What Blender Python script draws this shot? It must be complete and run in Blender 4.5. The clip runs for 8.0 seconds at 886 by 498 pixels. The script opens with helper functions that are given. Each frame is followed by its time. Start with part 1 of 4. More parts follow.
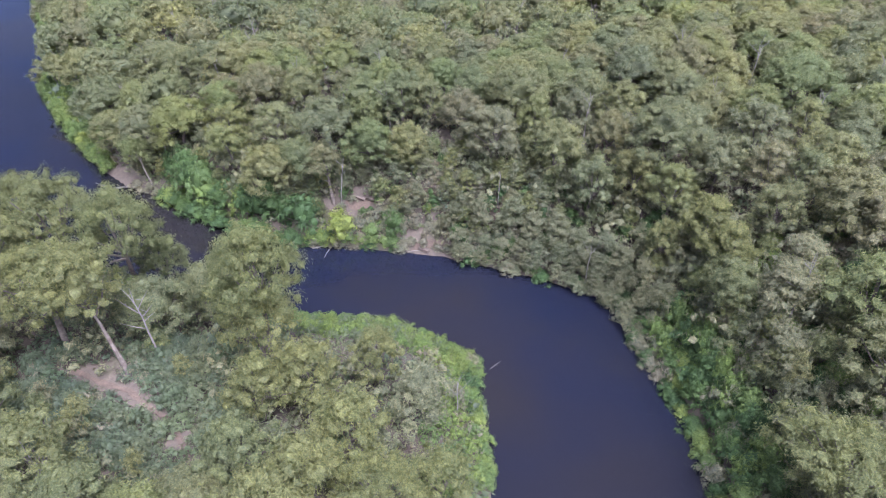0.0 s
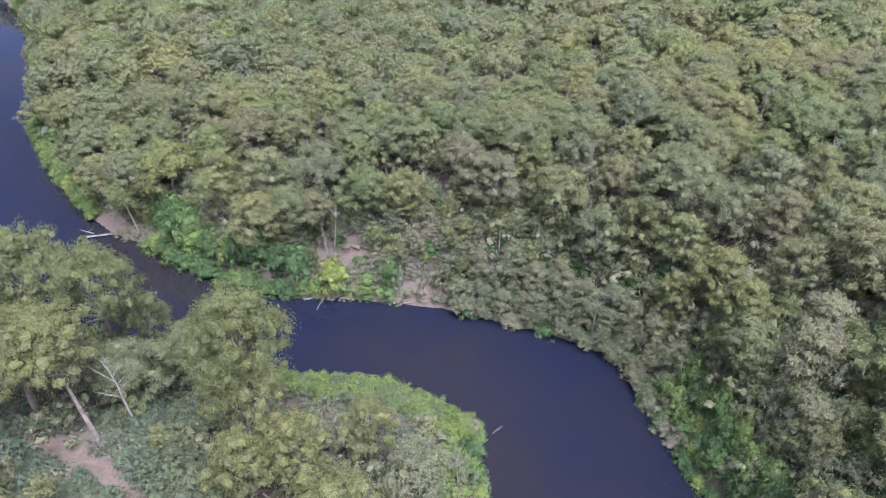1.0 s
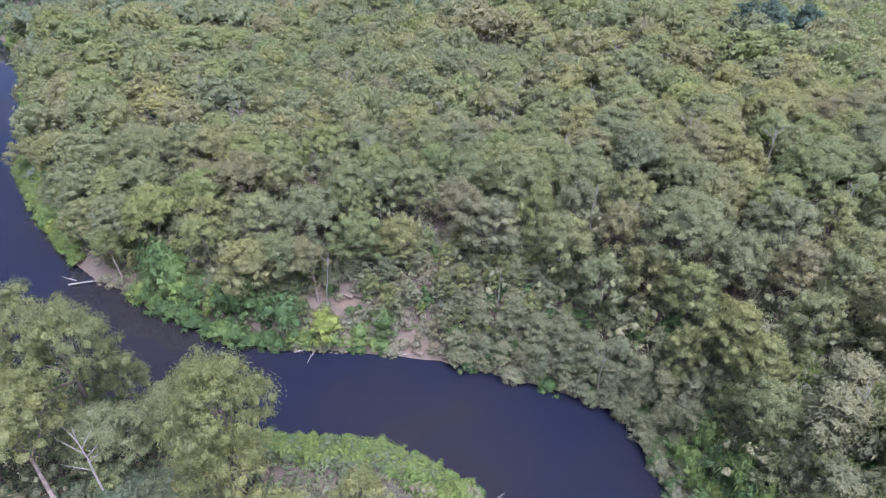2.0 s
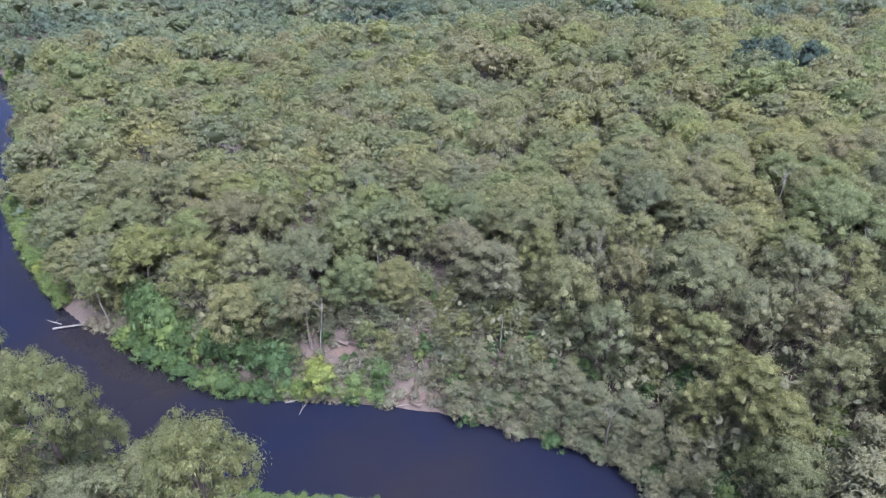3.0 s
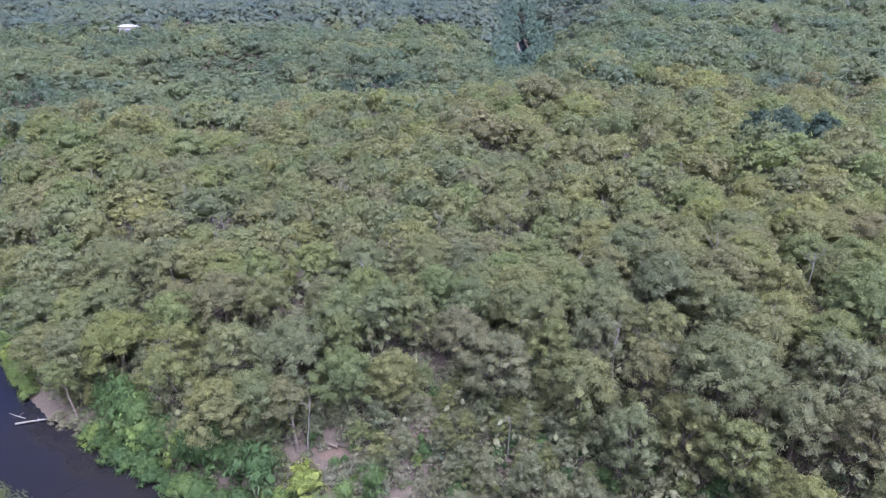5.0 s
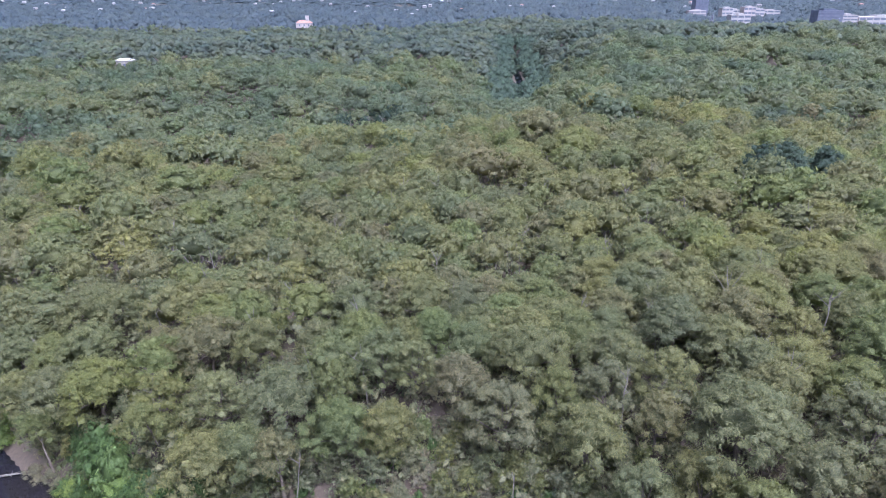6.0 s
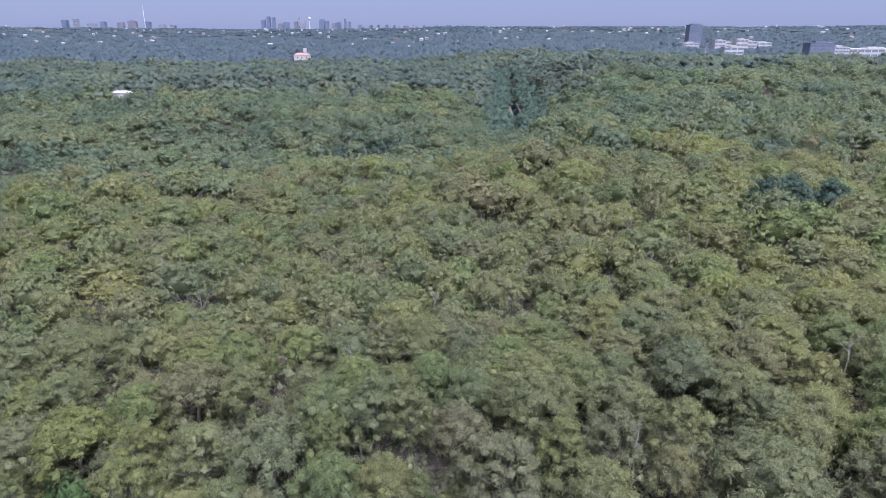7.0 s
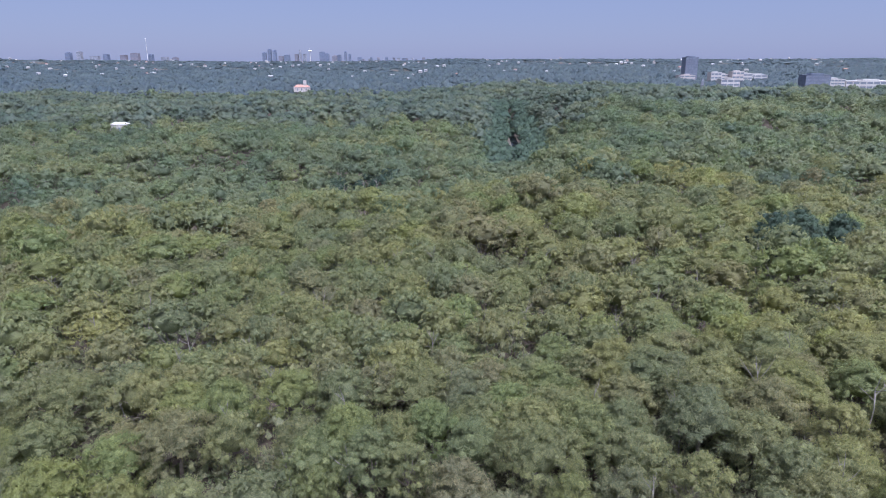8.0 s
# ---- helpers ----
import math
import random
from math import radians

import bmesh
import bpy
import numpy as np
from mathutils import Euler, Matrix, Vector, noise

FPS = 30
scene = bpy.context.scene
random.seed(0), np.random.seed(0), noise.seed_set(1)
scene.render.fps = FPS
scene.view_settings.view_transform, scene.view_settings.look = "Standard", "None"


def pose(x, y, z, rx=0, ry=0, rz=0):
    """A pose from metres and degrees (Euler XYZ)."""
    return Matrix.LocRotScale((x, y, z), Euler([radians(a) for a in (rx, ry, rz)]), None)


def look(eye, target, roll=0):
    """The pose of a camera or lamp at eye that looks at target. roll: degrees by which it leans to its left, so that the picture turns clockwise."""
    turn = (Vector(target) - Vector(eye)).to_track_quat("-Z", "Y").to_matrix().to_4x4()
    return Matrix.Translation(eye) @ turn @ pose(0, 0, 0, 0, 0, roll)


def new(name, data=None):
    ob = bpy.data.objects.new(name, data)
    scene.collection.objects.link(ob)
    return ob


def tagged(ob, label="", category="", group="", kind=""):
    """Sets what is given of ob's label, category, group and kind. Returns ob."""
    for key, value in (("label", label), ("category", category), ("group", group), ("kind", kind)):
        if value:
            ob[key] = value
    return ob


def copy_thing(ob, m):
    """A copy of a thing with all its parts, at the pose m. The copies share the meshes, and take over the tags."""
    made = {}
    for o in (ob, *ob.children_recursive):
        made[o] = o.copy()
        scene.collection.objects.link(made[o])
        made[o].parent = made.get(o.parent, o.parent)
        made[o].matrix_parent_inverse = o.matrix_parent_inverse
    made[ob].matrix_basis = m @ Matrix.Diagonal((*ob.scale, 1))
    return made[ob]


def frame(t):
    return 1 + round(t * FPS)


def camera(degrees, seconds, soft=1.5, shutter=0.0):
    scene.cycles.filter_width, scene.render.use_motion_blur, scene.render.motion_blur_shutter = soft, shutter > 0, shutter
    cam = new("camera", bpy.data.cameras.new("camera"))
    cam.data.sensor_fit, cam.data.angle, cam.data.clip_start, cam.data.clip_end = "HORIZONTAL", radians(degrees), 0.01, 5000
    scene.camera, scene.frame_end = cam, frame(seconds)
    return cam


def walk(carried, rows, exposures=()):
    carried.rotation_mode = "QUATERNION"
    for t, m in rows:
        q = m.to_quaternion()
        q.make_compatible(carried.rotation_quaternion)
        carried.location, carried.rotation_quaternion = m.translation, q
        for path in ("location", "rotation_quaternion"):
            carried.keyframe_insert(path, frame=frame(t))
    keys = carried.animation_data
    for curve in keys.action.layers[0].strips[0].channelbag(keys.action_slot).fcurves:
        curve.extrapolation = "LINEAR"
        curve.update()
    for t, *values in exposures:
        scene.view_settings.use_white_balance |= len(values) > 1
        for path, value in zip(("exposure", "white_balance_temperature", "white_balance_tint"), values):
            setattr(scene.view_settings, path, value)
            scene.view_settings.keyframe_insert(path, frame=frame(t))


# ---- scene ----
cam = camera(68.8, 8.0, soft=0.7)
METRES, EYE, TILT, LEAN, TURN = 45.0, 78.0, -37.3, -0.1, 0.0
ROWS = [
    (0.0, 0.0, 0.0, 0.0, 0.0, -0.0, 0.0),
    (0.5, 0.0002, 0.0638, 0.0451, -0.07, 1.32, 0.13),
    (1.0, 0.0013, 0.1249, 0.0884, -0.13, 2.65, 0.2),
    (1.5, 0.0016, 0.1832, 0.1302, -0.34, 4.0, 0.43),
    (3.0, 0.009, 0.3317, 0.2405, -0.33, 7.89, 0.35),
    (3.5, 0.0108, 0.3766, 0.2742, -0.29, 9.18, 0.22),
    (4.0, 0.0112, 0.4228, 0.3071, -0.27, 10.5, 0.25),
    (4.5, 0.0083, 0.4683, 0.3423, -0.32, 11.81, 0.28),
    (6.0, 0.0011, 0.61, 0.4473, -0.64, 15.76, 0.63),
    (6.5, -0.0006, 0.6552, 0.4824, -0.81, 17.03, 0.76),
    (7.0, -0.0006, 0.7041, 0.5204, -0.85, 18.33, 0.84),
    (7.5, 0.001, 0.7544, 0.5585, -0.89, 19.59, 0.88),
    (8.0, 0.0027, 0.8029, 0.5951, -0.94, 20.94, 0.89),
]
walk(cam, [(t, pose(0, 0, EYE, TILT, LEAN, TURN) @ pose(METRES * x, METRES * y, METRES * z, 90 + pitch, roll, yaw)) for t, x, y, z, yaw, pitch, roll in ROWS],
     [(0.0, 1.2, 5680, 25), (4.5, 1.01, 5500, 27), (6.5, 0.8, 5620, 23), (8.0, 0.64, 5750, 19)])

# ---- light ----
SUN_AZIMUTH, SUN_HEIGHT = radians(150), radians(68)
to_sun = Vector((math.sin(SUN_AZIMUTH) * math.cos(SUN_HEIGHT), math.cos(SUN_AZIMUTH) * math.cos(SUN_HEIGHT), math.sin(SUN_HEIGHT)))
world = bpy.data.worlds.new("sky")
scene.world = world
world.use_nodes = True
wn = world.node_tree
sky = wn.nodes.new("ShaderNodeTexSky")
sky.sky_type = "NISHITA"
sky.sun_disc = False
sky.sun_elevation, sky.sun_rotation = SUN_HEIGHT, SUN_AZIMUTH
sky.air_density, sky.dust_density, sky.ozone_density = 1.0, 0.6, 4.0
air = wn.nodes.new("ShaderNodeMixRGB")  # a hazy day: clear sky behind an even veil
air.inputs[2].default_value = (6.3, 7.3, 11.4, 1)
wn.links.new(sky.outputs[0], air.inputs[1])
toward = wn.nodes.new("ShaderNodeTexCoord")
upward = wn.nodes.new("ShaderNodeSeparateXYZ")
thick = wn.nodes.new("ShaderNodeValToRGB")  # the veil is thickest near the horizon
thick.color_ramp.interpolation = "EASE"
thick.color_ramp.elements[0].position, thick.color_ramp.elements[0].color = 0.08, (0.6, 0.6, 0.6, 1)
thick.color_ramp.elements[1].position, thick.color_ramp.elements[1].color = 0.35, (0.1, 0.1, 0.1, 1)
wn.links.new(toward.outputs["Generated"], upward.inputs[0])
wn.links.new(upward.outputs["Z"], thick.inputs[0])
wn.links.new(thick.outputs[0], air.inputs[0])
facing = wn.nodes.new("ShaderNodeVectorMath")
facing.operation = "DOT_PRODUCT"
facing.inputs[1].default_value = to_sun
aureole_fill = wn.nodes.new("ShaderNodeValToRGB")  # haze glow round the high sun, out of view, strengthened to fill the shade
aureole_fill.color_ramp.interpolation = "EASE"
aureole_fill.color_ramp.elements[0].position, aureole_fill.color_ramp.elements[0].color = 0.64, (0, 0, 0, 1)
aureole_fill.color_ramp.elements[1].position, aureole_fill.color_ramp.elements[1].color = 1.0, (1, 1, 1, 1)
glow = wn.nodes.new("ShaderNodeMixRGB")
glow.blend_type = "MULTIPLY"
glow.inputs[0].default_value = 1.0
glow.inputs[2].default_value = (150.0, 151.0, 160.0, 1)
veil = wn.nodes.new("ShaderNodeMixRGB")
veil.blend_type = "ADD"
veil.inputs[0].default_value = 1.0
wn.links.new(toward.outputs["Generated"], facing.inputs[0])
wn.links.new(facing.outputs["Value"], aureole_fill.inputs[0])
wn.links.new(aureole_fill.outputs[0], glow.inputs[1])
wn.links.new(air.outputs[0], veil.inputs[1])
wn.links.new(glow.outputs[0], veil.inputs[2])
wn.links.new(veil.outputs[0], wn.nodes["Background"].inputs[0])
wn.nodes["Background"].inputs[1].default_value = 0.040
sun = new("sun", bpy.data.lights.new("sun", "SUN"))
sun.data.energy, sun.data.angle, sun.data.color = 1.6, radians(0.6), (1.0, 0.95, 0.87)
sun.matrix_world = look(to_sun * 200, (0, 0, 0))


# ---- materials ----
def material(name):
    """A node material with an empty tree: its node maker, its linker and its output node."""
    m = bpy.data.materials.new(name)
    m.use_nodes = True
    tree = m.node_tree
    tree.nodes.clear()
    out = tree.nodes.new("ShaderNodeOutputMaterial")

    def node(kind, **values):
        n = tree.nodes.new("ShaderNode" + kind)
        for key, value in values.items():
            n.inputs[key].default_value = value
        return n

    return m, node, tree.links.new, out


def ramp(node, link, source, stops):
    r = node("ValToRGB")
    el = r.color_ramp.elements
    while len(el) < len(stops):
        el.new(0.5)
    for e, (p, c) in zip(el, stops):
        e.position, e.color = p, (*c, 1)
    link(source, r.inputs[0])
    return r.outputs[0]


def mixed(node, link, kind, fac, a, b):
    """Colours a and b (sockets or triples) mixed."""
    n = node("MixRGB")
    n.blend_type = kind
    for s, v in ((n.inputs[0], fac), (n.inputs[1], a), (n.inputs[2], b)):
        if hasattr(v, "links"):
            link(v, s)
        else:
            s.default_value = v if isinstance(v, float) else (*v, 1)
    return n.outputs[0]


def maths(node, link, op, a, b):
    n = node("Math")
    n.operation = op
    for s, v in ((n.inputs[0], a), (n.inputs[1], b)):
        if hasattr(v, "links"):
            link(v, s)
        else:
            s.default_value = v
    return n.outputs[0]


def noise_at(node, link, scale, detail=3.0, local=False):
    co = node("TexCoord") if local else node("NewGeometry")
    n = node("TexNoise", Scale=scale, Detail=detail)
    link(co.outputs["Object" if local else "Position"], n.inputs["Vector"])
    return n.outputs["Fac"]


def foliage(name, tones, glow=0.22, rough=0.55, fine=5.0, stands=0.25, grain=1.0):
    """Leaves: one tone for each tree, uneven from spray to spray, thin enough to let light through."""
    m, node, link, out = material(name)
    info, attr, geo = node("ObjectInfo"), node("Attribute"), node("NewGeometry")
    attr.attribute_name = "tint"
    tone = maths(node, link, "FRACT", maths(node, link, "ADD", info.outputs["Random"], attr.outputs["Fac"]), 0.0)
    base = ramp(node, link, tone, [(i / max(1, len(tones) - 1), c) for i, c in enumerate(tones)])
    patch = ramp(node, link, noise_at(node, link, 0.35), [(0.3, (0.86, 0.88, 0.88)), (0.7, (1.14, 1.12, 1.04))])
    base = mixed(node, link, "MULTIPLY", 1.0, base, patch)
    stand = ramp(node, link, noise_at(node, link, 0.021, 2.0), [(0.32, (0.78, 0.86, 0.92)), (0.48, (0.98, 0.98, 0.98)), (0.66, (1.2, 1.14, 0.98))])
    base = mixed(node, link, "MULTIPLY", stands, base, stand)
    leaf = ramp(node, link, geo.outputs["Random Per Island"], [(0.0, (0.8, 0.82, 0.84)), (0.5, (1.0, 1.0, 1.0)), (1.0, (1.22, 1.19, 1.1))])
    base = mixed(node, link, "MULTIPLY", grain, base, leaf)
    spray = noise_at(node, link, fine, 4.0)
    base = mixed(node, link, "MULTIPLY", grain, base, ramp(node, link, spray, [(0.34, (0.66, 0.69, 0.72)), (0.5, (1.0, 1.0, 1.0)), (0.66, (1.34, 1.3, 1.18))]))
    p = node("BsdfPrincipled", Roughness=rough)
    bp = node("Bump", Strength=0.7 * grain, Distance=0.8 / fine)
    link(spray, bp.inputs["Height"])
    link(bp.outputs[0], p.inputs["Normal"])
    p.inputs["Specular IOR Level"].default_value = 0.22
    t = node("BsdfTranslucent")
    link(base, p.inputs["Base Color"])
    link(mixed(node, link, "MULTIPLY", 1.0, base, (1.4, 1.4, 0.95)), t.inputs["Color"])
    mx = node("MixShader", Fac=glow)
    link(p.outputs[0], mx.inputs[1])
    link(t.outputs[0], mx.inputs[2])
    link(mx.outputs[0], out.inputs[0])
    return m


def surface(name, a, b, scale, rough=0.85, bump=0.3, fine=None, local=False, c=None, spread=(0.35, 0.65)):
    """Two colours blended by coarse noise, grained by fine noise, with relief."""
    m, node, link, out = material(name)
    n1 = noise_at(node, link, scale, 5.0, local)
    n2 = noise_at(node, link, fine or scale * 7, 4.0, local)
    base = ramp(node, link, n1, [(spread[0], a), (spread[1], b)] + ([(min(1.0, spread[1] + 0.12), c)] if c else []))
    base = mixed(node, link, "MULTIPLY", 1.0, base, ramp(node, link, n2, [(0.25, (0.7, 0.7, 0.7)), (0.75, (1.25, 1.25, 1.25))]))
    p = node("BsdfPrincipled", Roughness=rough)
    link(base, p.inputs["Base Color"])
    bp = node("Bump", Strength=bump, Distance=0.3)
    link(n2, bp.inputs["Height"])
    link(bp.outputs[0], p.inputs["Normal"])
    link(p.outputs[0], out.inputs[0])
    return m


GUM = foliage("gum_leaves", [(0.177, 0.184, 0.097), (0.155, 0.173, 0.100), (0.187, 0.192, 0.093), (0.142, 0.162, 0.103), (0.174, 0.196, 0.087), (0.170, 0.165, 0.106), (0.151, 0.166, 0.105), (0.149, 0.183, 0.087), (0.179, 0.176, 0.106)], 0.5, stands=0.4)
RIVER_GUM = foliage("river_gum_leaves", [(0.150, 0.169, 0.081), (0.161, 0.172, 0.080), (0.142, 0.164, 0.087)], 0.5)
# blue distance haze is mixed into these leaf tones, more for farther belts
HAZY_HILL = foliage("hazy_hillside_leaves", [(0.130, 0.155, 0.101), (0.121, 0.152, 0.107), (0.141, 0.158, 0.099), (0.105, 0.135, 0.100), (0.126, 0.163, 0.098)], 0.5, fine=1.2, stands=1.0, grain=0.5)
HAZY_RIDGE = foliage("hazy_ridge_leaves", [(0.096, 0.121, 0.099), (0.090, 0.116, 0.101), (0.105, 0.124, 0.095), (0.077, 0.102, 0.094), (0.094, 0.126, 0.094)], 0.5, fine=0.6, stands=1.0, grain=0.35)
HAZY_SUBURB = foliage("hazy_suburb_leaves", [(0.046, 0.067, 0.082), (0.041, 0.059, 0.076), (0.051, 0.069, 0.078)], 0.2, fine=0.2, stands=0.6, grain=0.3)
# the figs' own dark blue-green, also used as painted shade on valley trees
FIG_AND_SHADE = foliage("fig_and_shade_leaves", [(0.046, 0.074, 0.056), (0.040, 0.066, 0.052), (0.054, 0.080, 0.056)], 0.3)
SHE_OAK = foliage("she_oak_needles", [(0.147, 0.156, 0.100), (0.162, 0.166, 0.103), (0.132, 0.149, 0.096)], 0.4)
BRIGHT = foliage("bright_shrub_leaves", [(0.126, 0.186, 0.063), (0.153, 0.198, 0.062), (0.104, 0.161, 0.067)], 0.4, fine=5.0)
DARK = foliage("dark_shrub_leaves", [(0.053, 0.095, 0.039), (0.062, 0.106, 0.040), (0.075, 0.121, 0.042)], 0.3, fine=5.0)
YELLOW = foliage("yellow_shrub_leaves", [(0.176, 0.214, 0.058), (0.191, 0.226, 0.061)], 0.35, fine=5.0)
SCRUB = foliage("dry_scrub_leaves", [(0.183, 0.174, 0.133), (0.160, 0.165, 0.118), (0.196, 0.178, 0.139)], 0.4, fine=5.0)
BARK = surface("grey_bark", (0.087, 0.069, 0.057), (0.165, 0.138, 0.113), 1.2, 0.85, 0.4, 9.0, True)
PALE = surface("pale_dead_wood", (0.150, 0.136, 0.118), (0.215, 0.200, 0.179), 1.5, 0.8, 0.3, 12.0, True)
LIMB = surface("grey_limbs", (0.173, 0.155, 0.140), (0.259, 0.238, 0.216), 1.5, 0.8, 0.3, 12.0, True)
EARTH = surface("forest_floor", (0.065, 0.051, 0.039), (0.089, 0.070, 0.053), 0.12, 0.95, 0.5, 1.6, False, (0.075, 0.072, 0.042), (0.35, 0.58))
SANDSTONE = surface("weathered_sandstone", (0.069, 0.054, 0.042), (0.121, 0.094, 0.073), 0.9, 0.9, 0.5, 5.0, True, (0.080, 0.066, 0.052))
CLAY = surface("bare_clay", (0.080, 0.057, 0.042), (0.113, 0.081, 0.059), 0.4, 0.95, 0.3, 3.0)
CONCRETE = surface("pale_concrete", (0.275, 0.270, 0.260), (0.329, 0.324, 0.314), 0.05, 0.8, 0.1, 0.6)


def water_material():
    m, node, link, out = material("river_water")
    # dark water; blue of reflected sky and brown of reflected banks painted in
    base = ramp(node, link, noise_at(node, link, 0.022, 3.0), [(0.38, (0.007, 0.009, 0.019)), (0.62, (0.013, 0.012, 0.014))])
    p = node("BsdfPrincipled", Roughness=0.04, IOR=1.333)
    link(base, p.inputs["Base Color"])
    bp = node("Bump", Strength=0.08, Distance=0.1)
    link(noise_at(node, link, 1.1, 3.0), bp.inputs["Height"])
    link(bp.outputs[0], p.inputs["Normal"])
    link(p.outputs[0], out.inputs[0])
    return m


WATER = water_material()

# ---- the lie of the land ----
FAR_BANK = [(-420, 470), (-300, 400), (-222, 347), (-171.5, 282.5), (-142.5, 230.5), (-126, 204), (-115, 175.5), (-102.5, 159.5), (-91.5, 145.5), (-81, 133.5), (-71.5, 125.5),
            (-60, 120), (-48, 112), (-40, 107), (-28, 103.5), (-15, 102.5), (0, 100), (11, 96), (20, 92.5), (29, 87.5), (32, 81), (33, 74), (34.5, 67),
            (37, 58), (37, 48), (35, 30), (28, 0), (20, -60), (20, -160)]
NEAR_BANK = [(-15, -160), (-12, -60), (-4, 0), (3, 30), (6.6, 48), (7, 56), (5.5, 65), (6.5, 72), (2, 74.5), (-4.5, 79.5), (-13, 81.5), (-25, 82.5), (-50, 89),
             (-73, 97), (-97, 110), (-122, 133), (-148, 172), (-170, 208), (-198, 255), (-240, 315), (-320, 365), (-430, 430)]
RIVER = np.array(FAR_BANK + NEAR_BANK, float)
TOP_RIVER = np.array([(56, 480), (61, 480), (72, 560), (84, 640), (95, 780), (108, 900), (103, 900), (89, 780), (77, 640), (66, 560)], float)
GULLY = np.array([(-250, 290), (-190, 312), (-155, 385), (-115, 405), (-75, 372), (-40, 348), (12, 338), (38, 390), (56, 470)], float)  # the side creek behind the hill


def step(v, a, b):
    s = np.clip((v - a) / (b - a), 0, 1)
    return s * s * (3 - 2 * s)


def bump_at(x, y, cx, cy, rx, ry):
    return np.exp(-(((x - cx) / rx) ** 2 + ((y - cy) / ry) ** 2))


def bank_distance(x, y, ring):
    """Metres from the water's edge; negative on the water."""
    x, y = np.asarray(x, float), np.asarray(y, float)
    best, inside = np.full(x.shape, 1e9), np.zeros(x.shape, bool)
    for (ax, ay), (bx, by) in zip(ring, np.roll(ring, -1, 0)):
        dx, dy = bx - ax, by - ay
        k = np.clip(((x - ax) * dx + (y - ay) * dy) / (dx * dx + dy * dy), 0, 1)
        best = np.minimum(best, np.hypot(x - ax - k * dx, y - ay - k * dy))
        if ay != by:
            inside ^= ((ay > y) != (by > y)) & (x < dx * (y - ay) / dy + ax)
    return np.where(inside, -best, best)


def line_distance(x, y, line):
    best = np.full(np.shape(x), 1e9)
    for (ax, ay), (bx, by) in zip(line, line[1:]):
        dx, dy = bx - ax, by - ay
        k = np.clip(((x - ax) * dx + (y - ay) * dy) / (dx * dx + dy * dy), 0, 1)
        best = np.minimum(best, np.hypot(x - ax - k * dx, y - ay - k * dy))
    return best


def ripple(x, y, size, seed):
    """Smooth unevenness between -1 and 1."""
    a, b = x / size, y / size
    return (np.sin(a * 1.3 + seed) * np.cos(b * 1.1 - seed * 2) + np.sin(a * 2.3 + b * 1.7 + seed * 3) * 0.5 + np.cos(a * 3.7 - b * 2.9 + seed) * 0.3) / 1.8


def ground_height(x, y):
    x, y = np.asarray(x, float), np.asarray(y, float)
    d = bank_distance(x, y, RIVER)
    near_side = step(-y + 0.0 * x, -95, -80) * step(-x, -20, 0)
    rise = 12 + 5 * step(x, -50, 10) + 7 * step(x, 10, 90)
    rise = rise + 6 * step(y, 250, 700) + 10 * step(y, 800, 1400) + 16 * step(y, 1300, 2600) + 14 * step(y, 2500, 4300) + 7 * ripple(x, y, 330, 6.0) * step(y, 1800, 3000) + 16 * bump_at(x, y, -2500, 3900, 700, 500)
    rise = rise + 8 * bump_at(x, y, -200, 720, 380, 130) - 10 * bump_at(x, y, -150, 980, 500, 110) + 10 * bump_at(x, y, 330, 620, 240, 200)
    rise = rise + 2.0 * ripple(x, y, 30, 1.0) * step(d, 10, 60) + 4.5 * ripple(x, y, 62, 4.0) * step(y, 150, 260) + 6 * ripple(x, y, 260, 2.0) * step(y, 400, 900)
    rise = rise - 16 * bump_at(x, y, 610, 1400, 220, 260)
    rise = rise * (1 - near_side) + 9.0 * near_side
    slope = 0.14 * step(d, 0.0, 2.5) + 0.5 * step(d, 1.5, 11) + 0.36 * step(d, 7, 24)
    h = rise * slope + 0.35 * ripple(x, y, 4.5, 3.0) * step(d, 1, 6)
    h = h * (0.42 + 0.58 * step(line_distance(x, y, GULLY), 0, 48))
    valley = bank_distance(x, y, TOP_RIVER)
    h = h * (1 - (0.94 - 0.5 * step(y, 700, 930)) * (1 - step(valley, 2, 75)))
    h = np.where(valley < 3, np.minimum(h, valley * 0.4), h)
    return np.where(d < 0, np.maximum(-3.0, d * 0.5), h)


def height(x, y):
    return float(ground_height(np.array([x]), np.array([y]))[0])


# ---- makers ----
def mesh_of(name, verts, faces, mat, smooth=False, tints=None):
    """A mesh from arrays: faces is an (n, 3) or (n, 4) array; rows of six in verts hold a place and a normal."""
    me = bpy.data.meshes.new(name)
    faces = np.asarray(faces, np.int32)
    verts = np.asarray(verts, np.float32)
    normals = verts[:, 3:] if verts.shape[1] == 6 else None
    verts = verts[:, :3]
    n, k = faces.shape
    me.vertices.add(len(verts))
    me.vertices.foreach_set("co", verts.ravel())
    me.loops.add(n * k)
    me.loops.foreach_set("vertex_index", faces.ravel())
    me.polygons.add(n)
    me.polygons.foreach_set("loop_start", np.arange(0, n * k, k, dtype=np.int32))
    me.polygons.foreach_set("loop_total", np.full(n, k, np.int32))
    me.polygons.foreach_set("use_smooth", np.full(n, smooth))
    me.materials.append(mat)
    if tints is not None:
        at = me.attributes.new("tint", "FLOAT", "FACE")
        at.data.foreach_set("value", np.asarray(tints, np.float32))
    me.update(calc_edges=True)
    if normals is not None:
        at = me.attributes.new("custom_normal", "FLOAT_VECTOR", "POINT")
        at.data.foreach_set("vector", np.ascontiguousarray(normals).ravel())
    return me


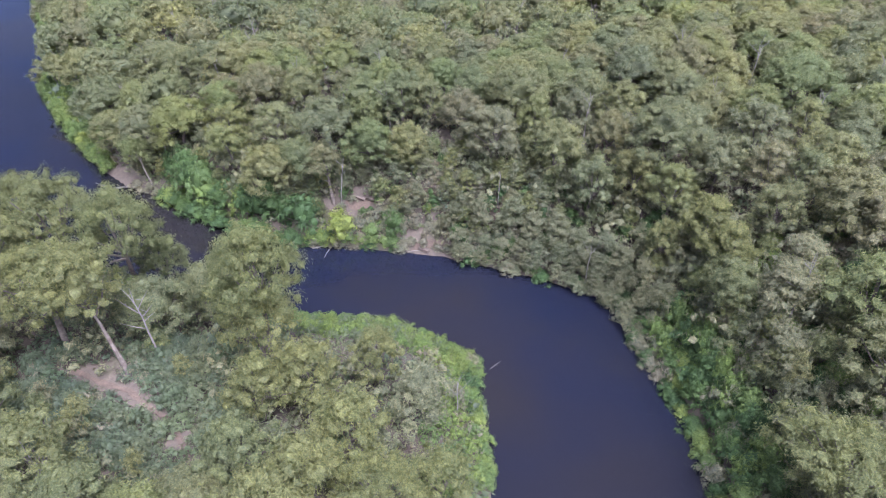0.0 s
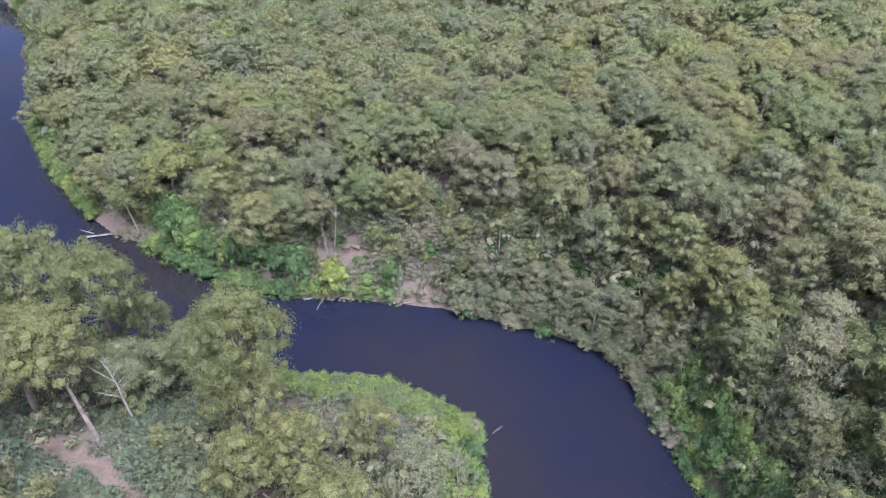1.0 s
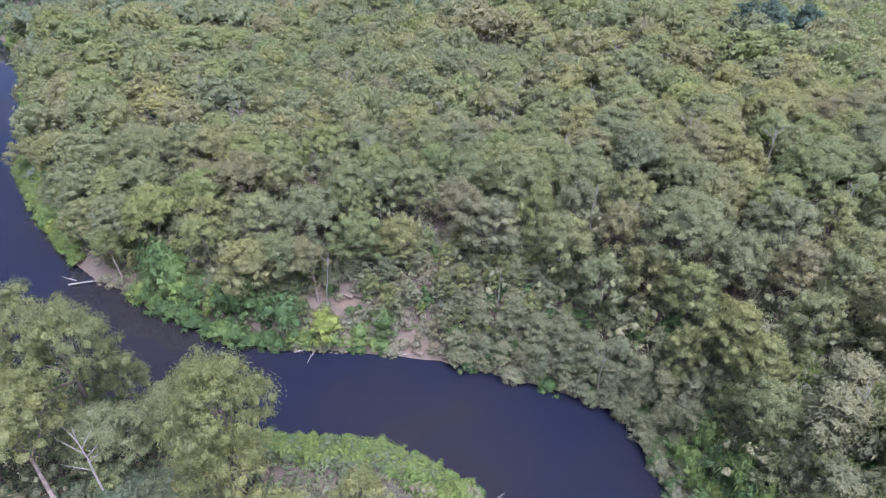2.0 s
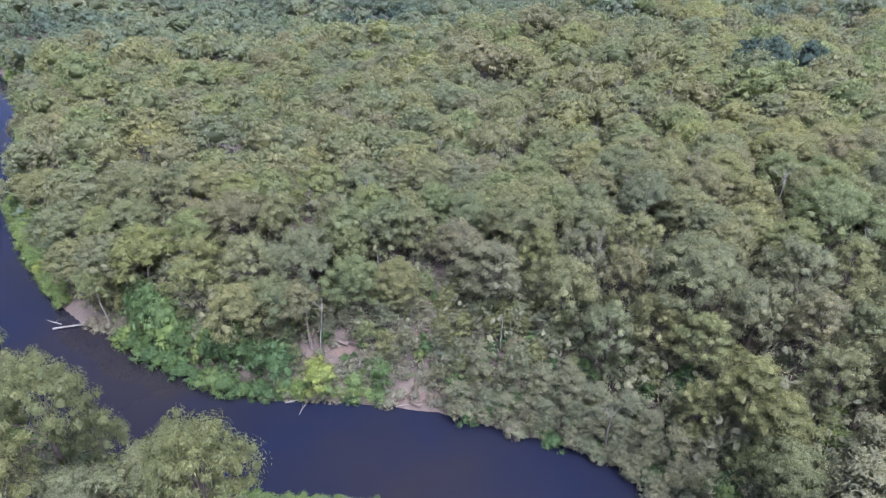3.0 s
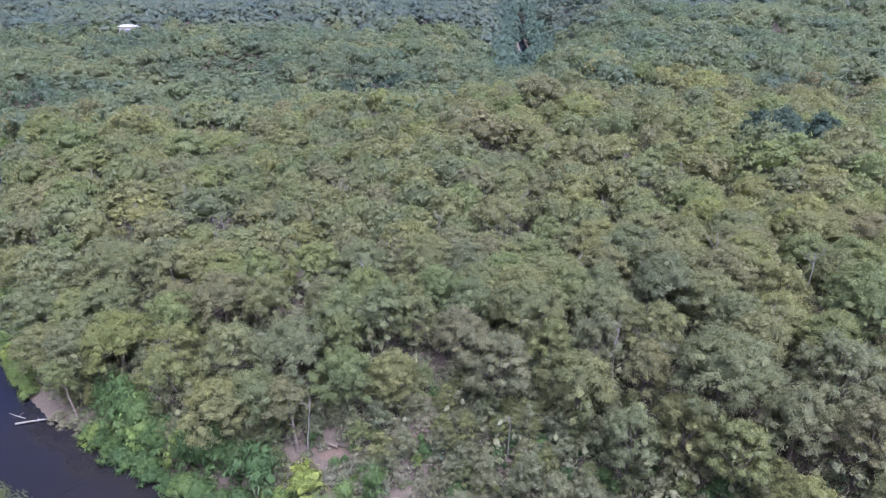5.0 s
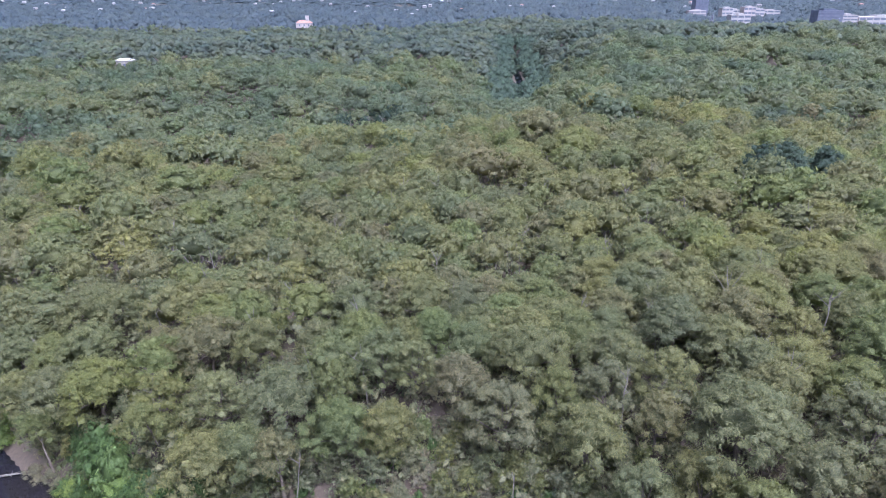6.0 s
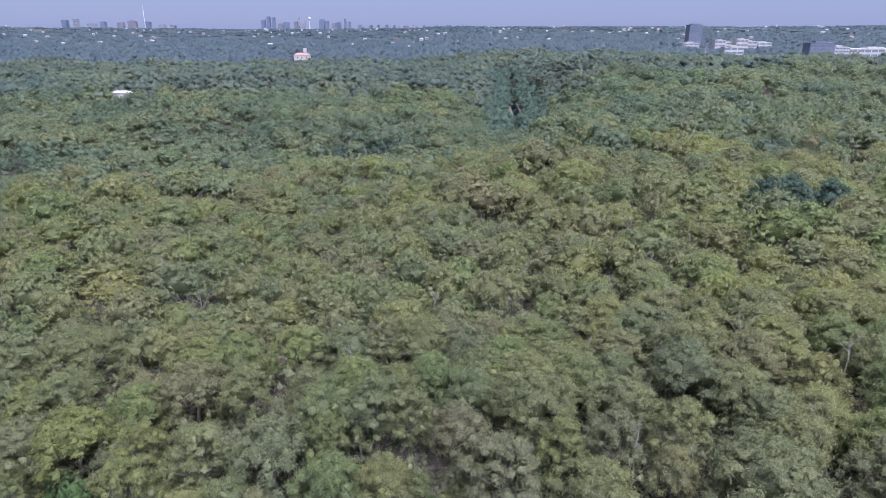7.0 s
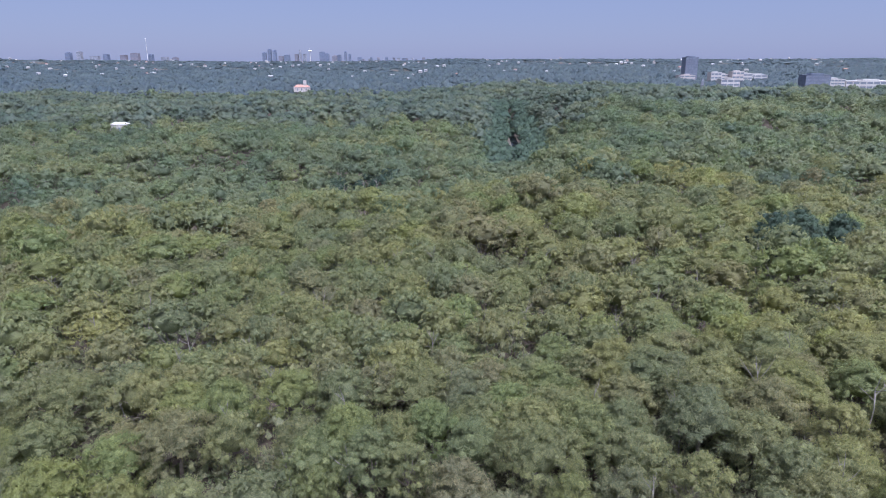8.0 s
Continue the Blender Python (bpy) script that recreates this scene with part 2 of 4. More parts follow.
def child(name, mesh, parent, label=""):
    ob = new(name, mesh)
    ob.parent = parent
    if label:
        tagged(ob, label)
    return ob


def part(name, bm, mat, parent, label="", smooth=False):
    me = bpy.data.meshes.new(name)
    for f in bm.faces:
        f.smooth = smooth
    bm.to_mesh(me)
    bm.free()
    me.materials.append(mat)
    return child(name, me, parent, label) if parent else new(name, me)


ICO = bmesh.new()
bmesh.ops.create_icosphere(ICO, subdivisions=1, radius=1.0)
ICO_V = np.array([v.co[:] for v in ICO.verts])
ICO_F = np.array([[v.index for v in f.verts] for f in ICO.faces])
ICO.free()
OCT_V = np.array([(1, 0, 0), (-1, 0, 0), (0, 1, 0), (0, -1, 0), (0, 0, 1), (0, 0, -1)], float)
OCT_F = np.array([(0, 2, 4), (2, 1, 4), (1, 3, 4), (3, 0, 4), (2, 0, 5), (1, 2, 5), (3, 1, 5), (0, 3, 5)])
ICO2 = bmesh.new()
bmesh.ops.create_icosphere(ICO2, subdivisions=2, radius=1.0)
ICO2_V = np.array([v.co[:] for v in ICO2.verts])
ICO2_F = np.array([[v.index for v in f.verts] for f in ICO2.faces])
ICO2.free()


def clumps(rng, count, radius, tall, flat=0.55, size=(0.22, 0.36), lobes=0.16):
    """Centres and radii of the leaf clumps of a domed, lobed crown of that radius, whose base is at z = 0."""
    out = []
    p, q = rng.uniform(0, 6.28, 2)
    for i in range(count):
        u = (i + 0.5) / count
        a = i * 2.39996 + rng.uniform(-0.4, 0.4)
        c = 1 - u * (1 + 0.3 * flat)
        wide = radius * (1 + lobes * math.sin(2 * a + p) + 0.7 * lobes * math.sin(3 * a + q))
        side = math.sqrt(max(0.0, 1 - c * c)) * rng.uniform(0.82, 1.03)
        s = radius * rng.uniform(*size)
        r = max(0.0, wide * side - s * 0.55)
        z = tall * (0.28 + 0.72 * c) * (1 if c > 0 else 0.6) + rng.uniform(-0.07, 0.06) * tall
        out.append((r * math.cos(a), r * math.sin(a), z - s * 0.6, s))
    return np.array(out)


def unit(v):
    return v / (np.linalg.norm(v, axis=-1, keepdims=True) + 1e-9)


def leafage(rng, cl, cards, leaf, core=0.85, droop=0.8, spread=(0.84, 1.12), rough=0.34, thin=0.5, lumpy=True):
    """Hanging leaf sprays set round the clumps, each clump shaded as one soft puff: vertices with normals, and triangles."""
    vs, fs, base = [], [], 0
    low = np.array([0, 0, cl[:, 2].min() - 0.6 * np.ptp(cl[:, 2]) - 0.5])
    for x, y, z, s in cl:
        mid = np.array([x, y, z])
        dome = unit(mid - low)
        t, k = rng.uniform(0, 6.28), rng.uniform(1.0, 1.4)
        ca, sa = math.cos(t), math.sin(t)
        pad = np.array([(ca, sa, 0), (-sa, ca, 0), (0, 0, 1)]).T @ np.diag([k, 1 / k ** 0.4, droop * rng.uniform(0.9, 1.35)]) @ np.array([(ca, sa, 0), (-sa, ca, 0), (0, 0, 1)])
        if core:
            body, sides = (ICO_V, ICO_F) if lumpy else (OCT_V, OCT_F)
            o = body @ np.array([(ca, sa, 0), (-sa, ca, 0), (0, 0, 1)])
            v = o * (s * core * rng.uniform(0.7, 1.25, (len(o), 1))) @ pad
            vs.append(np.hstack([v + mid, unit(o * 0.45 + dome * 0.65 + rng.normal(scale=0.3, size=o.shape))]))
            fs.append(sides + base)
            base += len(v)
        n = max(3, int(cards * rng.uniform(0.8, 1.2)))
        d = rng.normal(size=(n, 3))
        d[:, 2] = np.where(rng.random(n) < 0.72, np.abs(d[:, 2]), d[:, 2])
        d = unit(d)
        c = mid + (d * s * rng.uniform(*spread, (n, 1))) @ pad
        face = d * 0.8 + np.array([0, 0, 0.5]) + rng.normal(scale=0.38, size=(n, 3))
        u = unit(np.cross(face, np.array([0, 0, 1.0]) + rng.normal(scale=0.45, size=(n, 3))))
        w = unit(np.cross(face, u))
        w *= np.where(w[:, 2:] > 0, -1.0, 1.0)  # the sprays hang
        a, b = thin * leaf * rng.uniform(0.5, 0.95, (n, 1)), leaf * rng.uniform(1.0, 1.9, (n, 1))
        tip = d * leaf * rng.uniform(-0.4, 0.4, (n, 1))
        tri = np.stack([c - u * a - w * b * 0.6, c + u * a - w * b * 0.45 + tip, c + w * b + tip], 1)
        soft = unit(d * 0.45 + dome * 0.65 + rng.normal(scale=rough, size=(n, 3)))
        turn = np.einsum("ij,ij->i", np.cross(tri[:, 1] - tri[:, 0], tri[:, 2] - tri[:, 0]), soft) < 0
        tri[turn] = tri[turn][:, ::-1]
        vs.append(np.hstack([tri.reshape(-1, 3), np.repeat(soft, 3, 0)]))
        fs.append(np.arange(n * 3).reshape(-1, 3) + base)
        base += n * 3
    return np.concatenate(vs), np.concatenate(fs)


def heart(rng, radius, tall, fine=True):
    """The dense inside of a crown, a lumpy dome."""
    v0, f0 = (ICO2_V, ICO2_F) if fine else (ICO_V, ICO_F)
    v = v0 * rng.uniform(0.85, 1.1, (len(v0), 1)) * np.array([radius * 0.55, radius * 0.55, tall * 0.34]) + (0, 0, tall * 0.42)
    return np.hstack([v, v0]), f0


def limb(points, radii, sides=6):
    """A tapered branch along a line of points: vertices and quads."""
    pts = [Vector(p) for p in points]
    vs, fs = [], []
    for i, p in enumerate(pts):
        way = (pts[min(i + 1, len(pts) - 1)] - pts[max(i - 1, 0)]).normalized()
        side = way.cross(Vector((0.3, 0.9, 0.1))).normalized()
        up = way.cross(side)
        for k in range(sides):
            a = k * 2 * math.pi / sides
            vs.append(p + (side * math.cos(a) + up * math.sin(a)) * radii[i])
        if i:
            o = (i - 1) * sides
            for k in range(sides):
                fs.append((o + k, o + (k + 1) % sides, o + sides + (k + 1) % sides, o + sides + k))
    return np.array([v[:] for v in vs]), np.array(fs)


def join(pieces):
    vs, fs, base = [], [], 0
    for v, f in pieces:
        vs.append(v)
        fs.append(f + base)
        base += len(v)
    return np.concatenate(vs), np.concatenate(fs)


def trunk_of(rng, crown_base, cl, girth, lean=0.6, limbs=7):
    """A leaning trunk that forks into limbs, each ending in a clump."""
    top = Vector((rng.uniform(-lean, lean), rng.uniform(-lean, lean), crown_base))
    mid = Vector((top.x * 0.3 + rng.uniform(-0.2, 0.2), top.y * 0.3 + rng.uniform(-0.2, 0.2), crown_base * 0.5))
    pieces = [limb([(0, 0, -0.8), (0, 0, 0.3), mid, top], [girth * 1.35, girth, girth * 0.82, girth * 0.62], 8)]
    order = rng.permutation(len(cl))[:limbs]
    for i in order:
        x, y, z, s = cl[i]
        end = Vector((x, y, z + crown_base))
        k = rng.uniform(0.75, 1.0)
        start = Vector(mid).lerp(top, k)
        bend = start.lerp(end, 0.5) + Vector((rng.uniform(-0.4, 0.4), rng.uniform(-0.4, 0.4), rng.uniform(-0.6, 0.2)))
        pieces.append(limb([start, bend, end], [girth * 0.45, girth * 0.3, girth * 0.12], 5))
    return join(pieces)


def tree_meshes(seed, radius, crown_tall, bole, count, cards, leaf, mat, bark, flat=0.55, size=(0.22, 0.36), core=0.48, limbs=7, dense=True, spread=(0.42, 1.2)):
    rng = np.random.default_rng(seed)
    cl = clumps(rng, count, radius, crown_tall, flat, size)
    if not dense:  # an airy crown: its clumps fill the inside too
        cl[:, :2] *= rng.uniform(0.55, 1.05, (len(cl), 1))
        cl[:, 2] += rng.uniform(-0.12, 0.14, len(cl)) * crown_tall
    v, f = leafage(rng, cl, cards, leaf, core, 0.8, spread)
    if dense:
        v, f = join([heart(rng, radius, crown_tall), (v, f)])
    v[:, 2] += bole
    tv, tf = trunk_of(rng, bole, cl, 0.028 * (bole + crown_tall), limbs=limbs)
    return mesh_of("crown", v, f, mat, True), mesh_of("trunk", tv, tf, bark, True)


def tree_thing(name, meshes, label, category="tree", group=""):
    root = tagged(new(name), label, category, group)
    root.empty_display_size = 0.5
    child("crown", meshes[0], root)
    child("trunk", meshes[1], root)
    return root


def at_ground(x, y, turn=0.0, scale=1.0, tall=1.0, sink=0.0):
    return Matrix.LocRotScale((x, y, height(x, y) - sink), Euler((0, 0, turn)), (scale, scale, scale * tall))


def plant(kind, x, y, turn, scale, tall=1.0, sink=0.0):
    ob = copy_thing(kind, pose(0, 0, 0))
    ob.matrix_basis = at_ground(x, y, turn, scale, tall, sink)
    return ob


# ---- ground and water ----
def spaced(inner, fine, outer_lo, outer_hi, grow):
    lo, hi = inner
    mid = list(np.arange(lo, hi, fine))
    for sgn, lim in ((1, outer_hi), (-1, outer_lo)):
        s, p = fine, mid[-1] if sgn > 0 else mid[0]
        run = []
        while (p < lim) if sgn > 0 else (p > lim):
            s *= grow
            p += sgn * s
            run.append(p)
        mid = mid + run if sgn > 0 else run[::-1] + mid
    return np.array(mid)


gx, gy = spaced((-115, 75), 1.5, -4000, 4000, 1.09), spaced((40, 165), 1.5, -800, 4900, 1.045)
GX, GY = np.meshgrid(gx, gy)
GZ = ground_height(GX, GY)
ix = np.arange(len(gx) * len(gy)).reshape(len(gy), len(gx))
quads = np.stack([ix[:-1, :-1], ix[:-1, 1:], ix[1:, 1:], ix[1:, :-1]], -1).reshape(-1, 4)
ground = tagged(new("ground", mesh_of("ground", np.stack([GX, GY, GZ], -1).reshape(-1, 3), quads, EARTH, True)),
                "leaf-littered brown forest floor sloping to a river", "ground", kind="structure")
water = tagged(new("water", mesh_of("water", [(-450, -170, 0), (160, -170, 0), (160, 1000, 0), (-450, 1000, 0)], [(0, 1, 2, 3)], WATER)),
               "still dark river water with reflected blue and brown in its colour", "river", kind="structure")

# ---- woods ----
PATTERNS = []


def pattern(name, meshes, label, category="tree", group=""):
    """A tree that the others are copied from; it is taken away again at the end."""
    p = tree_thing(name, meshes, label, category, group)
    PATTERNS.append(p)
    return p


GUM_TEXT = "olive-green gum tree with a domed clumpy crown"
GUMS = [pattern("gum_tree", tree_meshes(10 + i, 5.0, 6.4, 4.6, 62, 100, 0.2, GUM, BARK, flat=0.75, size=(0.15, 0.27)), GUM_TEXT, "tree", "gum trees of the forest") for i in range(8)]
WIDE_GUMS = [pattern("gum_tree", tree_meshes(20 + i, 7.4, 7.0, 6.0, 112, 96, 0.2, GUM, BARK, flat=0.7, size=(0.11, 0.2)), "broad olive-green gum tree with a spreading crown", "tree", "gum trees of the forest") for i in range(4)]
TALL_GUMS = [pattern("gum_tree", tree_meshes(26 + i, 8.0, 8.0, 10.0, 140, 110, 0.18, RIVER_GUM, BARK, flat=0.6, size=(0.10, 0.19), core=0.42, limbs=16, dense=False, spread=(0.35, 1.25)), "tall yellow-olive gum tree with grey limbs beside the river", "tree", "gum trees of the forest") for i in range(3)]
AIRY_GUMS = [pattern("gum_tree", tree_meshes(34 + i, 5.4, 7.2, 4.4, 84, 84, 0.18, m, BARK, flat=0.7, size=(0.12, 0.24), core=0.5, limbs=10, dense=False, spread=(0.4, 1.22)), "airy olive-green gum tree with thin limbs", "tree", "gum trees of the forest") for i, m in enumerate((GUM, RIVER_GUM, GUM, GUM))]
SAPLINGS = [pattern("gum_sapling", tree_meshes(140 + i, 2.3, 3.8, 1.5, 24, 48, 0.18, m, BARK, flat=0.8, size=(0.2, 0.36), core=0.42, limbs=3, dense=False, spread=(0.35, 1.25)), t, "sapling", "saplings of the slope")
            for i, (m, t) in enumerate(((GUM, "young airy olive-green gum sapling on the bank"), (SHE_OAK, "young feathery grey-green sapling on the bank"), (RIVER_GUM, "young airy olive-green gum sapling on the bank")))]
SHE_OAKS = [pattern("she_oak", tree_meshes(40 + i, 3.4, 7.5, 2.5, 44, 96, 0.18, SHE_OAK, BARK, flat=0.85, size=(0.18, 0.34), core=0.42, limbs=0, dense=False, spread=(0.35, 1.3)), "grey-green feathery she-oak on the river bank", "tree", "she-oaks of the banks") for i in range(3)]
BLUE_TREES = [pattern("fig_tree", tree_meshes(46, 5.0, 9.0, 3.0, 70, 40, 0.26, FIG_AND_SHADE, BARK, flat=0.8), "dark blue-green fig tree rising from the canopy", "tree", "dark trees of the hillside")]


def shrub_kind(seed, name, mat, label, group, radius=2.2, tall=2.8, count=18, cards=46, leaf=0.18):
    return pattern(name, tree_meshes(seed, radius, tall, 0.25, count, cards, leaf, mat, BARK, flat=0.85, size=(0.22, 0.4), core=0.45, limbs=5, spread=(0.42, 1.2)), label, "shrub", group)


BRIGHT_SHRUBS = [shrub_kind(90 + i, "green_shrub", BRIGHT, "bright green leafy shrub at the water's edge", "bright shrubs of the banks") for i in range(3)]
DARK_SHRUBS = [shrub_kind(94 + i, "dark_shrub", DARK, "dark green glossy shrub hanging over the water", "dark shrubs of the banks") for i in range(3)]
YELLOW_SHRUBS = [shrub_kind(98, "yellow_shrub", YELLOW, "yellow-green rounded bush on the river bank", "yellow bushes", 2.4, 3.2, 20)]
GREY_SHRUBS = [shrub_kind(99 + i, "grey_shrub", SCRUB, "dry grey-brown shrub on a rocky slope", "dry shrubs of the slope") for i in range(2)]
PALE_SHRUBS = [shrub_kind(103, "pale_shrub", SHE_OAK, "pale straw-grey bush leaning over the river", "pale bushes", 2.0, 1.8, 12)]


def scatter(rng, area, gap, keep):
    """Places about gap apart in the area (x0, y0, x1, y1), on a jittered lattice."""
    x0, y0, x1, y1 = area
    xs, ys = np.meshgrid(np.arange(x0, x1, gap), np.arange(y0, y1, gap * 0.87))
    xs = xs + (np.arange(xs.shape[0])[:, None] % 2) * gap * 0.5
    xs = (xs + rng.uniform(-0.36, 0.36, xs.shape) * gap).ravel()
    ys = (ys + rng.uniform(-0.36, 0.36, ys.shape) * gap).ravel()
    ok = keep(xs, ys)
    return xs[ok], ys[ok]


def wood(name, label, rng, xs, ys, shapes, mat, sizes, tall=(0.85, 1.15), category="forest"):
    """Many plants joined into one mesh; shapes are (vertices, triangles), sizes one scale for each."""
    zs = ground_height(xs, ys)
    vs, fs, ts, base = [], [], [], 0
    for x, y, z, s in zip(xs, ys, zs, sizes):
        v, f = shapes[rng.integers(len(shapes))]
        a = rng.uniform(0, 6.283)
        c, n = math.cos(a) * s, math.sin(a) * s
        w = [v[:, 0] * c - v[:, 1] * n + x, v[:, 0] * n + v[:, 1] * c + y, v[:, 2] * (0.5 + 0.5 * s) * rng.uniform(*tall) + z]
        if v.shape[1] == 6:
            w += [(v[:, 3] * c - v[:, 4] * n) / s, (v[:, 3] * n + v[:, 4] * c) / s, v[:, 5]]
        w = np.stack(w, 1)
        vs.append(w.astype(np.float32))
        fs.append(f + base)
        ts.append(np.full(len(f), rng.random(), np.float32))
        base += len(v)
    ob = new(name, mesh_of(name, np.concatenate(vs), np.concatenate(fs), mat, True, np.concatenate(ts)))
    return tagged(ob, label, category, kind="stuff")


def arrays(seed, radius, tall, bole, count, cards, leaf, core=0.9, size=(0.22, 0.36), flat=0.75, soft=0.34, lumpy=True):
    """A crown for a joined wood."""
    rng = np.random.default_rng(seed)
    v, f = leafage(rng, clumps(rng, count, radius, tall, flat, size), cards, leaf, core, 0.8, (0.5, 1.2), soft, 0.6, lumpy)
    if count > 20:
        v, f = join([heart(rng, radius, tall, False), (v, f)])
    v[:, 2] += bole
    return v, f


def plain_arrays(seed, radius, tall, count, cards, leaf, size, flat):
    """A low plant for a joined thicket."""
    rng = np.random.default_rng(seed)
    return leafage(rng, clumps(rng, count, radius, tall, flat, size), cards, leaf, 0.48, 0.9, (0.42, 1.2), lumpy=False)


def on_land(x, y, gap=3.0):
    return (bank_distance(x, y, RIVER) > gap) & (bank_distance(x, y, TOP_RIVER) > 2)


def in_view(x, y, extra=0.0):
    return np.abs(x) < 42 + 0.72 * np.maximum(y - 10, 0) + extra


def clear_of(x, y, spots):
    """Whether a place lies outside all the ellipses (x, y, rx, ry)."""
    ok = np.ones(np.shape(x), bool)
    for cx, cy, rx, ry in spots:
        ok &= ((x - cx) / rx) ** 2 + ((y - cy) / ry) ** 2 > 1
    return ok


# open ground: the path, the rock ledges, the bare clay and the low scrub of the spit
BARE = [(-17, 109.5, 4.6, 1.5), (-2.5, 109.4, 2.6, 1.9), (0.8, 119, 2.8, 1.6), (10.5, 103.5, 2.8, 1.6), (-3, 102.2, 3.6, 1.2), (-66, 122.3, 2.4, 1.2), (-22, 108.5, 1.6, 2.2),
        (-52, 62, 1.8, 1.6), (-47, 60.2, 2.8, 1.3), (-42.5, 58.3, 2.5, 1.2), (-39, 55.6, 2.1, 1.4), (-36, 53.8, 1.9, 1.5), (-33, 50, 1.6, 2.1), (-30, 46, 1.6, 2.1)]
LOW = BARE + [(-37, 63.5, 8, 6), (-9, 104, 17, 6.5), (-1, 110, 4, 6), (-40, 54, 14, 8), (-13, 74, 17, 11), (3, 60, 4.5, 16), (11, 100, 5, 4), (36, 60, 4.5, 17), (-66, 121, 6, 3), (-55, 60, 5, 7), (-30, 47, 7, 9.5)]

# crowns that stand out, as (x, y, radius)
NEAR_GUMS = [(-55, 67, 8.0), (-61, 83, 8.0), (-48, 78, 7.4), (-24.3, 64.5, 7.6), (-30, 71, 4.6), (-73, 93, 7.0), (-44, 80, 4.4), (-66, 74, 7.0)]
NEAR_TALL = [17, 21, 22, 23, 18, 19, 15, 20]
BEND_GUMS = [(-66.1, 130.5, 5.6), (-57.6, 129.1, 6.1), (-44.7, 124.2, 4.8), (-34.1, 120.5, 5.7), (-23.3, 118.9, 6.2), (-15.4, 120.6, 3.6), (-8.4, 124.0, 5.2),
             (-3.2, 122.5, 4.0), (-62.9, 138.2, 5.2), (-79.3, 142.5, 7.2), (-91.6, 159.5, 6.0), (-64.5, 147.8, 7.3), (-50.1, 147.1, 6.1), (-39.6, 134.8, 5.6),
             (-30.9, 134.1, 4.5), (-19.8, 131.3, 4.4), (-12.1, 132.1, 4.9), (-5.5, 129.5, 4.3), (-34.7, 144.3, 4.8), (-24.2, 146.2, 5.4), (-14.4, 144.9, 5.3), (-1.4, 144.8, 5.9)]
SLOPE_GUMS = [(6.1, 126.3, 4.7), (15.0, 122.3, 6.6), (27.7, 120.7, 5.0), (34.0, 114.0, 4.7), (39.3, 127.0, 5.7), (49.9, 127.9, 5.2), (55.9, 120.6, 4.4), (64.4, 111.5, 7.7),
              (18.2, 114.5, 3.9), (24.7, 113.8, 3.8), (30.8, 107.4, 3.6), (9.3, 112.0, 6.0), (21.1, 107.0, 5.5), (39.9, 102.8, 7.8), (53.2, 98.6, 5.7), (61.1, 99.3, 3.7),
              (26.9, 99.0, 4.8), (33.6, 98.6, 4.3), (38.8, 93.0, 4.5), (45.7, 93.8, 4.4), (51.2, 88.2, 4.2), (42.1, 83.2, 4.5)]
RIGHT_GUMS = [(42.8, 76.9, 4.1), (36.9, 86.1, 3.5), (50.0, 79.8, 3.8), (55.4, 84.5, 3.6), (43, 40, 8.2), (54, 60, 6.0), (52, 50, 6.0), (60, 70, 5.5), (62, 46, 6.0)]
SPIT_GUMS = [(-38, 37, 5.5), (-46, 43, 6.0), (-57, 50, 5.5), (-11, 48, 5.4), (-6, 39, 6.4), (-15, 41, 5.6), (-23, 44, 4.8), (-18, 37, 5.6), (0, 44, 4.6), (-17, 56, 4.6), (-23, 54, 4.2), (-9, 61, 3.8), (-21, 33, 4.8), (4, 36, 5)]
HILL_GUMS = [(-142.3, 265.1, 9.5), (-118.0, 237.0, 9.4), (-113.9, 266.9, 9.5), (-81.4, 235.7, 8.5), (-58.8, 214.0, 7.7), (-85.0, 202.0, 8.1), (-69.3, 193.9, 7.1), (-53.1, 201.1, 6.5),
             (-40.4, 202.6, 5.7), (-31.7, 212.2, 6.8), (-57.2, 179.1, 9.2), (-73.0, 178.8, 7.3), (-86.3, 172.4, 8.5), (-62.6, 163.8, 6.6), (-44.5, 160.5, 5.9), (-31.1, 165.6, 6.0),
             (-24.8, 178.1, 5.8), (-18.8, 159.5, 5.8), (5.0, 162.2, 5.9), (17.9, 172.0, 6.3), (23.8, 157.4, 5.0), (34.3, 164.2, 5.3), (15.7, 221.2, 9.7), (30.7, 214.2, 8.4)]
CREST_GUMS = [(50.7, 205.4, 8.2), (40.6, 196.9, 7.1), (52.3, 185.2, 7.8), (68.2, 182.0, 6.4), (105.9, 190.6, 7.2), (79.5, 179.2, 8.0), (62.5, 152.0, 6.0), (55.6, 160.0, 5.7), (45.2, 157.4, 6.0),
              (-52.7, 252.0, 9.4), (-37.4, 285.6, 9.0), (-14.3, 271.7, 9.2), (0.1, 262.8, 8.2), (-17.9, 223.0, 7.3), (-106.2, 218.1, 8.7), (-97.7, 289.8, 9.4), (14.6, 275.5, 10.5), (36.6, 257.1, 9.0),
              (45.8, 242.0, 8.2), (67.0, 218.3, 8.6), (79.1, 222.8, 7.7), (85.6, 193.4, 6.8)]
rng = np.random.default_rng(5)


def grow(kinds, x, y, r, own, tall_own, tall, rng):
    """One tree of crown radius r and that height, from kinds built with crown radius own and height tall_own."""
    s = r / own
    return plant(kinds[rng.integers(len(kinds))], x, y, rng.uniform(0, 6.28), s, tall / (tall_own * s))


